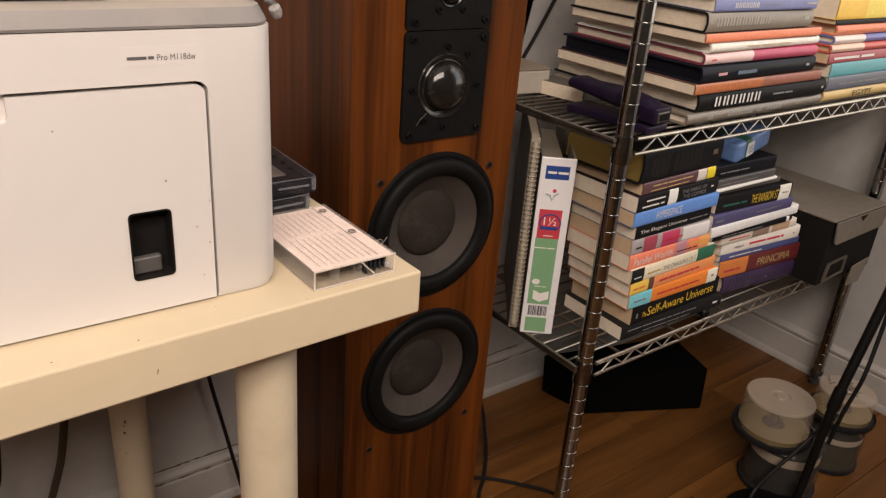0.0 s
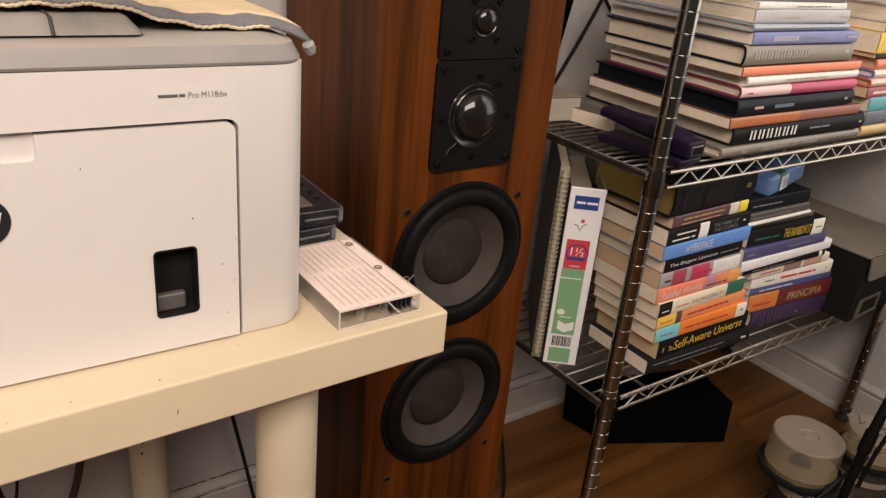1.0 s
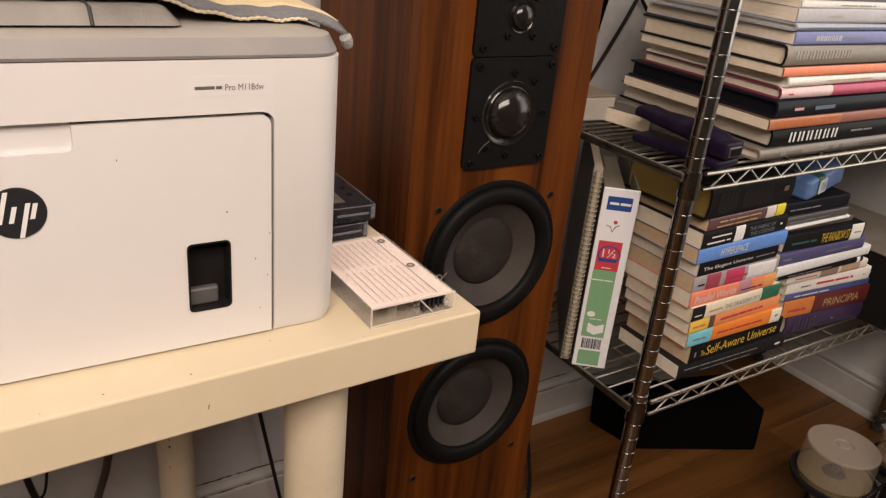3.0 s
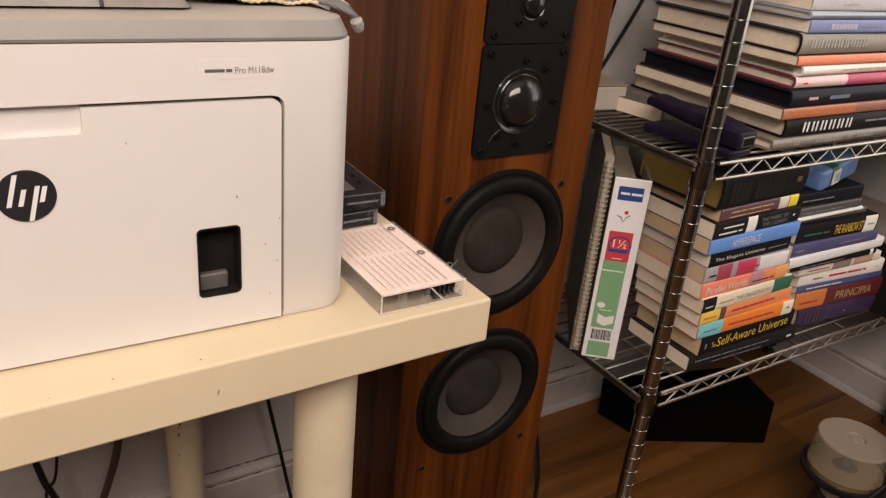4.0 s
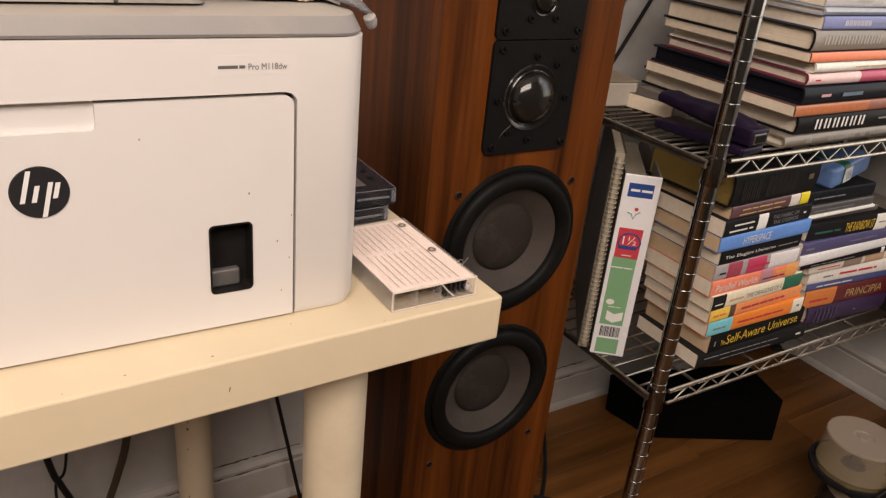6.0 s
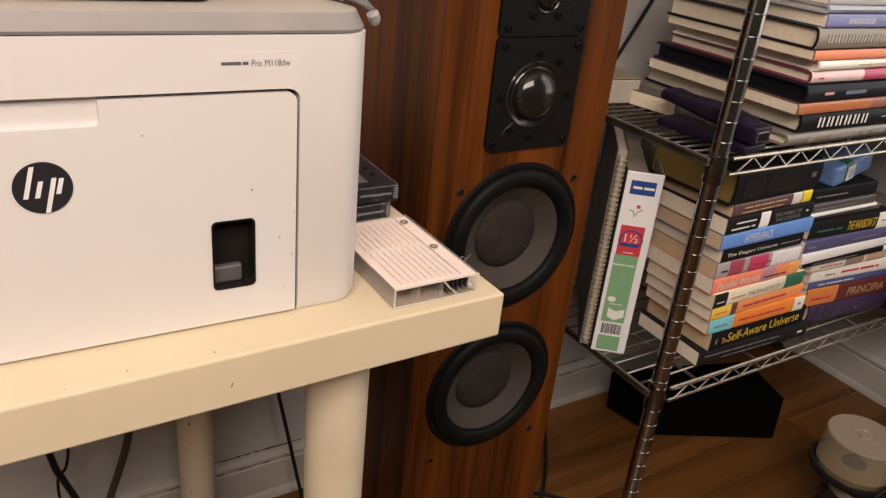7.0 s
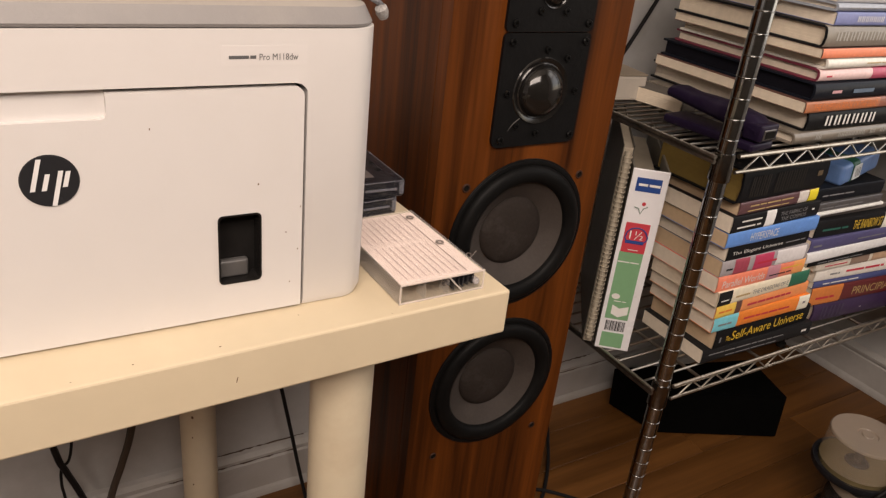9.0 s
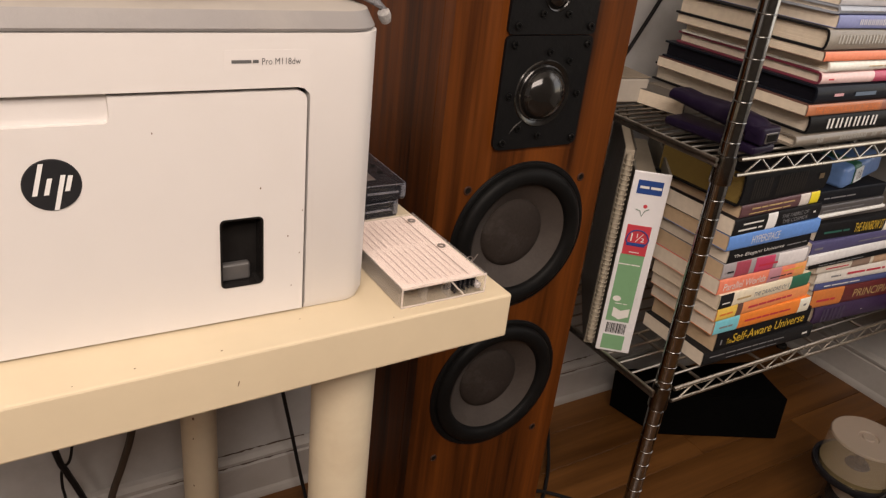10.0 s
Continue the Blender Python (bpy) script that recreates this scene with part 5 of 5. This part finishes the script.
nb = thing("spiral_notebook", (-0.0300, 0.1195, SZ1), -39.0, "worn comb-bound notebook standing upright beside a binder", "notebook")
part("front_cover", boxed((-0.0150, 0.006, 0.0), (-0.0138, 0.225, 0.318), 0.0004, 1), mat("notebook_grey", (0.075, 0.066, 0.054), 0.5, 0.2, 20, 0.2, 200, stain=0.35, stain_colour=(0.14, 0.12, 0.095), stain_scale=12), nb)
part("page_block", boxed((-0.0136, 0.007, 0.002), (-0.001, 0.222, 0.314)), pages_mat("paper_brown", (0.30, 0.26, 0.20)), nb)
part("back_cover", boxed((-0.0008, 0.006, 0.0), (0.0006, 0.225, 0.318), 0.0004, 1), MATS["notebook_grey"], nb)
part("comb_spine", tube(bmesh.new(), [(-0.0075, 0.001, 0.012), (-0.0075, 0.001, 0.310)], 0.0042, 12), mat("comb_cream", (0.34, 0.30, 0.23), 0.6, 0.2), nb, smooth=True)
for k in range(40):
    z = 0.018 + k * 0.0073
    part("comb_ring", tube(bmesh.new(), [(-0.0065 + 0.0060 * math.cos(a), 0.002 + 0.0060 * math.sin(a), z) for a in [radians(-200 + 220 * i / 10) for i in range(11)]], 0.0008, 6), mat("comb_wire", (0.34, 0.30, 0.23), 0.6, 0.2), nb, smooth=True)

# ---------------------------------------------------------------- small things on the middle shelf
SZ2 = SHELF_Z[1] + 0.0028
wb = thing("white_box", (0.048, 0.222, SZ2), -8, "small worn white cardboard box", "box")
part("carton", boxed((-0.056, 0, 0), (0.022, 0.080, 0.036), 0.003, 3), mat("white_card", (0.45, 0.41, 0.355), 0.7, 0.06, 15, 0.2, 150, stain=0.4, stain_colour=(0.38, 0.32, 0.25), stain_scale=20), wb)
part("carton_lid", boxed((-0.057, -0.001, 0.0363), (0.023, 0.081, 0.0385), 0.001, 1), mat("tan_card", (0.24, 0.20, 0.15), 0.7, 0.08, 15), wb)
part("printed_mark", boxed((-0.0564, 0.026, 0.012), (-0.0560, 0.034, 0.020)), INK_R, wb)
book(0.072, 0.112, SZ2, SZ2 + 0.022, 0.150, 0.13, (0.075, 0.068, 0.060), P_CREAM, "small worn grey booklet lying on the shelf", False, (), (), 12, "")
M_PURPLE = mat("purple_plastic", (0.012, 0.0072, 0.022), 0.42, 0.15, 20, 0.08, 300, stain=0.2, stain_colour=(0.07, 0.055, 0.09), stain_scale=25)
sta = thing("stapler", (0.055, -0.010, SZ2), 6, "dark purple desk stapler with a dusty steel nose", "stapler")
bm = boxed((-0.024, 0, 0), (0.024, 0.140, 0.012), 0.004, 3)
part("stapler_base", bm, M_PURPLE, sta, smooth=True)


def arm(z_front, z_back, w0, w1, hgt):
    bm = bmesh.new()
    rings = []
    for i in range(13):
        q = i / 12
        y = 0.004 + 0.142 * q
        wd = w0 + (w1 - w0) * q
        zb = z_front + (z_back - z_front) * q
        hh = hgt * (0.72 + 0.28 * math.sin(math.pi * min(1, 0.25 + q)))
        if i in (0, 12):
            hh *= 0.8
        rings.append([bm.verts.new((wd * math.cos(a) * (abs(math.cos(a)) ** -0.45 if abs(math.cos(a)) > 0.01 else 1), y, zb + hh * (0.5 + 0.5 * math.sin(a)))) for a in [2 * math.pi * k / 20 for k in range(20)]])
    for a, b in zip(rings, rings[1:]):
        for k in range(20):
            bm.faces.new((a[k], a[(k + 1) % 20], b[(k + 1) % 20], b[k]))
    bm.faces.new(rings[0])
    bm.faces.new(rings[-1][::-1])
    bmesh.ops.recalc_face_normals(bm, faces=bm.faces[:])
    return bm


part("stapler_arm", arm(0.015, 0.032, 0.020, 0.018, 0.027), M_PURPLE, sta, smooth=True)
nose = part("stapler_nose", boxed((-0.0195, -0.004, 0.014), (0.0195, 0.022, 0.036), 0.003, 3), M_PURPLE, sta, "blocky nose", smooth=True)
part("nose_rim", boxed((-0.0130, -0.0052, 0.0170), (0.0130, -0.0036, 0.0300), 0.0008, 1), mat("dusty_steel", (0.16, 0.15, 0.14), 0.4, 0.2, 30, metal=0.7), nose, "dusty steel rim")
part("nose_slot", boxed((-0.0105, -0.0060, 0.0188), (0.0105, -0.0050, 0.0278)), M_HOLE, nose, "dark opening")

# ---------------------------------------------------------------- things on the lower shelf
pouch = thing("blue_pouch", (0.372, 0.030, 0.5830), 8, "small blue and green packet with a white tag", "packet")
PT = pose(0, 0, 0.004, 0, -7, 0)
part("packet", boxed((-0.058, 0.0, 0.0), (0.058, 0.062, 0.034), 0.007, 3), mat("blue_foil", (0.12, 0.22, 0.46), 0.35, 0.15, 15, 0.5, 60), pouch, smooth=True, at=PT)
part("packet_band", boxed((-0.034, -0.0010, -0.0008), (-0.006, 0.063, 0.0348), 0.007, 3), mat("green_band", (0.02, 0.10, 0.06), 0.45, 0.1), pouch, smooth=True, at=PT)
tg = part("packet_tag", boxed((-0.030, -0.0030, 0.006), (-0.008, -0.0012, 0.029), 0.0005, 1), mat("tag_white", (0.62, 0.66, 0.66), 0.5, 0.05), pouch, "white tag", at=PT)
lettering("08", -0.026, -0.012, 0.010, 0.024, -0.0034, INK_S, pouch).matrix_local = PT

M_CARTON = mat("box_black", (0.010, 0.0095, 0.009), 0.7, 0.2, 20, 0.1, 200, stain=0.3, stain_colour=(0.024, 0.021, 0.017), stain_scale=10)
M_CLID = mat("box_lid_grey", (0.19, 0.165, 0.135), 0.6, 0.12, 12, 0.15, 150, stain=0.35, stain_colour=(0.28, 0.25, 0.20), stain_scale=12)
cb = thing("storage_carton", (0.578, -0.039, SZ1), 0, "black storage carton with a worn grey-brown lid", "box")
CH = 0.130
for lo, hi in (((0, 0, 0), (0.004, 0.25, CH)), ((0.196, 0, 0), (0.200, 0.25, CH)), ((0.004, 0, 0), (0.196, 0.004, CH)), ((0.004, 0.246, 0), (0.196, 0.25, CH)), ((0.004, 0.004, 0), (0.196, 0.246, 0.004))):
    part("carton_wall", boxed(lo, hi, 0.0008, 1), M_CARTON, cb)
part("carton_lid", boxed((-0.003, -0.004, CH), (0.203, 0.254, CH + 0.004), 0.0012, 1), M_CLID, cb)
_b = plate(bmesh.new(), [(0.004, CH), (0.014, CH - 0.042), (0.020, CH - 0.046), (0.190, CH - 0.040), (0.198, CH)], [], -0.0075, -0.0045)
part("lid_flap", _b, M_CLID, cb, "folded lid flap")
part("lid_notch", plate(bmesh.new(), [(0.085, CH - 0.001), (0.098, CH - 0.012), (0.112, CH - 0.001)], [], -0.0085, -0.0075), M_CARTON, cb)
fr = part("label_holder", plate(bmesh.new(), [(0.016, 0.004), (0.090, 0.010), (0.090, 0.046), (0.022, 0.042)], [[(0.026, 0.008), (0.030, 0.039), (0.086, 0.042), (0.086, 0.013)]], -0.004, -0.0005), mat("holder_metal", (0.17, 0.15, 0.115), 0.45, 0.3, 40, metal=0.6), cb, "worn metal label holder")
part("carton_flap", plate(bmesh.new(), [(0.105, -0.020), (0.150, -0.020), (0.170, 0.028), (0.108, 0.020)], [], -0.012, -0.0095), M_CLID, cb, "hanging cardboard flap")

# ---------------------------------------------------------------- on the floor
M_MATT = mat("matt_black", (0.0025, 0.0025, 0.0025), 0.8, 0.2, 20, 0.1, 200, spec=0.12)
sub = thing("black_speaker_box", (0, 0, 0), 0, "matt black wedge box on the floor under the shelves", "box")
_b = bmesh.new()
_foot = ((0.264, 0.186), (0.491, 0.073), (0.535, 0.200), (0.240, 0.296))
_lo = [_b.verts.new((x, y, 0.002)) for x, y in _foot]
_hi = [_b.verts.new((x, y, 0.100)) for x, y in ((0.258, 0.192), (0.489, 0.077), (0.530, 0.200), (0.225, 0.290))]
for i in range(4):
    _b.faces.new((_lo[i], _lo[(i + 1) % 4], _hi[(i + 1) % 4], _hi[i]))
_b.faces.new(_lo[::-1])
_b.faces.new(_hi)
bmesh.ops.bevel(_b, geom=_b.edges[:], offset=0.003, segments=2, affect="EDGES")
part("box_body", _b, M_MATT, sub)
for x, y in ((0.29, 0.195), (0.475, 0.10), (0.51, 0.19), (0.27, 0.275)):
    part("rubber_foot", lathe(bmesh.new(), [(0, 0), (0.008, 0), (0.008, 0.0025), (0, 0.0025)], 12), M_MATT, sub, at=pose(x, y, 0))

M_CAKE = clear_plastic("cake_clear", (0.55, 0.47, 0.39), 0.18, 0.26)
M_CAKETOP = clear_plastic("cake_top", (0.40, 0.335, 0.27), 0.35, 0.60)
M_CAKEB = mat("cake_black", (0.016, 0.016, 0.019), 0.28, 0.15, 20)
M_DISC = mat("disc_gold", (0.46, 0.36, 0.18), 0.25, 0.1, 10, metal=0.7)
M_SLEEVE = mat("sleeve_label", (0.50, 0.42, 0.32), 0.6, 0.1, 20)


def cake(at, turn, label, parts, group="disc spindles"):
    o = thing("disc_spindle", at, turn, label, "disc box", group)
    for nm, prof, m, lab in parts:
        part(nm, lathe(bmesh.new(), prof, 48), m, o, lab, smooth=True)
    return o


def cake_top(z, hh, k=1.0):
    """Base tray, gold discs, spindle and clear cover of one box whose tray stands at z."""
    rows = [("tray", [(0, z), (0.060, z), (0.068, z + 0.002), (0.0705, z + 0.007), (0.0705, z + 0.013), (0.0700, z + 0.015), (0.066, z + 0.011), (0, z + 0.011)], M_CAKEB, "black base tray"),
            ("discs", [(0, z + 0.011), (0.060, z + 0.011), (0.060, z + 0.019), (0.008, z + 0.019), (0, z + 0.019)], M_DISC, "golden discs"),
            ("spindle_post", [(0.020, z + 0.0192), (0.018, z + 0.022), (0.0075, z + 0.023), (0.0070, z + 0.048), (0.005, z + 0.050), (0, z + 0.050)], M_CAKEB, "dark centre post"),
            ("cover_wall", [(0.0600, z + 0.013), (0.0586, z + hh - 0.004)], M_CAKE, "clear cover"),
            ("cover_top", [(0.0586, z + hh - 0.004), (0.0578, z + hh - 0.001), (0.0565, z + hh), (0.017, z + hh), (0.0155, z + hh - 0.002), (0.010, z + hh - 0.002), (0.0085, z + hh), (0, z + hh)], M_CAKETOP, "dusty cover top")]
    return [(a, [(r * k, q) for r, q in b], c, d) for a, b, c, d in rows]


low = [("low_tray", [(0, 0), (0.0665, 0), (0.0680, 0.003), (0.0680, 0.007), (0.066, 0.009), (0, 0.010)], M_CAKEB, "black base tray"),
       ("low_discs", [(0, 0.010), (0.060, 0.010), (0.060, 0.045), (0, 0.045)], mat("disc_dark", (0.035, 0.033, 0.028), 0.2, 0.15, 10, metal=0.5), "dark discs"),
       ("low_label", [(0.0605, 0.072), (0.0605, 0.090)], M_SLEEVE, "tan paper label"),
       ("low_cover", [(0.0655, 0.008), (0.0640, 0.098), (0.061, 0.1015), (0, 0.1015)], clear_plastic("cake_smoke", (0.10, 0.095, 0.09), 0.12, 0.28), "smoky clear cover")]
cake((0.430, -0.138, 0), 0, "smoky clear disc spindle box standing on the floor", low)
cake((0.412, -0.113, 0.1017), 0, "clear disc spindle box stacked on another one", cake_top(0.0, 0.077))
cake((0.574, -0.156, 0), 40, "dusty disc spindle box with a black lid ring on the floor", [("low_tray", [(0, 0), (0.053, 0), (0.055, 0.004), (0.055, 0.010), (0, 0.010)], M_CAKEB, ""), ("low_discs", [(0, 0.010), (0.050, 0.010), (0.050, 0.060), (0, 0.060)], mat("disc_olive", (0.045, 0.042, 0.020), 0.3, 0.15, 10), "dark olive discs"), ("low_label", [(0.0505, 0.066), (0.0505, 0.078)], M_SLEEVE, "pale paper band"), ("low_cover", [(0.0540, 0.010), (0.0525, 0.098), (0, 0.100)], MATS["cake_smoke"], "smoky clear cover")] + cake_top(0.100, 0.060, 0.86))
_b = bmesh.new()
_r = random.Random(11)
for k in range(14):
    a, q = _r.uniform(0, 6.28), _r.uniform(0.0, 0.04)
    x, y = 0.574 + q * 0.8 * math.cos(a), -0.160 + q * math.sin(a)
    tube(_b, [(x, y, 0.1612), (x + _r.uniform(-0.01, 0.01), y + _r.uniform(-0.01, 0.01), 0.1635 + _r.uniform(0, 0.004)), (x + _r.uniform(-0.016, 0.016), y + _r.uniform(-0.016, 0.016), 0.1612)], 0.0009, 5)
lint = part("dust_fluff", _b, mat("fluff", (0.16, 0.14, 0.11), 0.95, 0.2), None, "bits of dark dust and fluff on a lid", smooth=True)
tagged(lint, category="dust", kind="stuff")

# microphone stand: round base, slanted pole and cable
stand = thing("microphone_stand", (0.312, -0.215, 0), 0, "black stand with a round base and slanted pole", "stand")
M_POLE = mat("pole_black", (0.005, 0.005, 0.005), 0.5, 0.2, 30)
part("base", lathe(bmesh.new(), [(0, 0), (0.088, 0), (0.092, 0.004), (0.091, 0.012), (0.084, 0.017), (0.030, 0.022), (0.020, 0.026), (0, 0.026)], 48), M_POLE, stand, smooth=True)
part("pole", tube(bmesh.new(), glide([(0.050, 0.006, 0.018), (0.060, 0.006, 0.090), (0.078, 0.006, 0.235), (0.131, 0.006, 0.40), (0.275, 0.006, 0.86)]), [0.0066 + 0.0014 * min(1, k / 20) for k in range(33)], 16), M_POLE, stand, smooth=True)
part("collar", lathe(bmesh.new(), [(0, -0.02), (0.0092, -0.02), (0.0100, -0.016), (0.0100, 0.016), (0.0092, 0.02), (0, 0.02)], 20), M_POLE, stand, smooth=True, at=pose(0.079, 0.006, 0.24, 0, 14, 0))
part("cable", tube(bmesh.new(), glide([(0.146, 0.000, 0.395), (0.128, -0.006, 0.34), (0.104, -0.012, 0.28), (0.085, -0.008, 0.22), (0.072, -0.006, 0.16)]), 0.0035, 8), M_POLE, stand, smooth=True)

M_CABLE = mat("cable_black", (0.012, 0.011, 0.011), 0.45, 0.2, 40)
M_CABLEB = mat("cable_brown", (0.050, 0.036, 0.026), 0.5, 0.2, 40)


def cable(name, pts, r, m, label):
    o = part(name, tube(bmesh.new(), glide(pts), r, 8), m, None, label, smooth=True)
    return tagged(o, category="cable")


cable("speaker_cable", [(-0.10, 0.335, 0.34), (0.050, 0.300, 0.09), (0.020, 0.215, 0.020), (-0.030, 0.155, 0.0035), (-0.07, 0.12, 0.0035), (-0.12, 0.06, 0.0035), (-0.2, 0.0, 0.0035)], 0.0032, M_CABLE, "thin black cable hanging behind a loudspeaker to the floor")
cable("floor_cable", [(-0.10, 0.17, 0.0035), (-0.04, 0.152, 0.0035), (0.034, 0.071, 0.0035), (0.056, 0.030, 0.0035), (0.12, -0.04, 0.0035), (0.25, -0.09, 0.0035)], 0.0032, M_CABLE, "thin black cable lying on the wooden floor")
cable("stand_cable", [(0.452, -0.196, 0.176), (0.430, -0.195, 0.165), (0.397, -0.190, 0.150), (0.366, -0.180, 0.116), (0.338, -0.168, 0.080), (0.312, -0.160, 0.046), (0.285, -0.168, 0.028)], 0.0034, M_CABLE, "black cable draped between spindle boxes and a stand")
cable("wall_cable", [(0.112, 0.347, 0.676), (0.130, 0.348, 0.699), (0.163, 0.348, 0.752), (0.206, 0.348, 0.827), (0.239, 0.348, 0.899), (0.254, 0.348, 1.001)], 0.0033, M_CABLE, "black cable running up the wall")
cable("wall_cable", [(0.183, 0.347, 0.899), (0.209, 0.345, 0.844), (0.239, 0.347, 0.813), (0.257, 0.347, 0.798)], 0.0033, M_CABLE, "short black cable end against the wall")
cable("table_cable", [(-0.475, 0.318, 0.52), (-0.468, 0.318, 0.33), (-0.459, 0.318, 0.262), (-0.437, 0.316, 0.14), (-0.423, 0.314, 0.06), (-0.415, 0.30, 0.0035)], 0.0030, M_CABLE, "thin black cable hanging behind a table")
cable("power_cable", [(-0.650, 0.318, 0.48), (-0.656, 0.318, 0.300), (-0.668, 0.318, 0.214), (-0.684, 0.318, 0.160), (-0.704, 0.318, 0.100), (-0.730, 0.300, 0.0060)], 0.0055, M_CABLEB, "thick brown cable hanging behind a table")
cable("power_cable", [(-0.794, 0.318, 0.42), (-0.764, 0.318, 0.214), (-0.754, 0.318, 0.173), (-0.737, 0.318, 0.115), (-0.707, 0.290, 0.0050)], 0.0045, M_CABLE, "black cable hanging behind a table")
cable("thin_cable", [(-0.723, 0.322, 0.42), (-0.743, 0.322, 0.210), (-0.758, 0.322, 0.177), (-0.761, 0.322, 0.148), (-0.759, 0.322, 0.121), (-0.749, 0.312, 0.0030)], 0.0020, M_CABLE, "thin black cord hanging behind a table")

# ---------------------------------------------------------------- the floor's strips
PW = 0.083
_shared = {}


def plank_mesh(length):
    key = round(length, 3)
    if key not in _shared:
        bm = boxed((0, 0, -0.0055), (length - 0.0010, PW - 0.0012, 0.0), 0.0006, 1)
        me = bpy.data.meshes.new("plank")
        bm.to_mesh(me)
        bm.free()
        me.materials.append(M_FLOOR)
        _shared[key] = me
    return _shared[key]


_r = random.Random(21)
_rest = bmesh.new()
y = Y1 - PW
while y > Y0 + 0.001:
    x, first = X0, _r.choice((0.30, 0.52, 0.74, 0.96))
    while x < X1 - 0.001:
        L = min(first if x == X0 else _r.choice((0.75, 0.98, 1.25)), X1 - x)
        if y > -0.75 and x + L > -1.2:
            o = new("plank", plank_mesh(L))
            o.parent = floor
            o.location = (x, y, 0)
        else:
            box(_rest, (x, y, -0.0055), (x + L - 0.0005, y + PW - 0.0006, 0.0))
        x += L
    y -= PW
tagged(part("far_planks", _rest, M_FLOOR, floor, "brown wood floor strips"), kind="stuff")
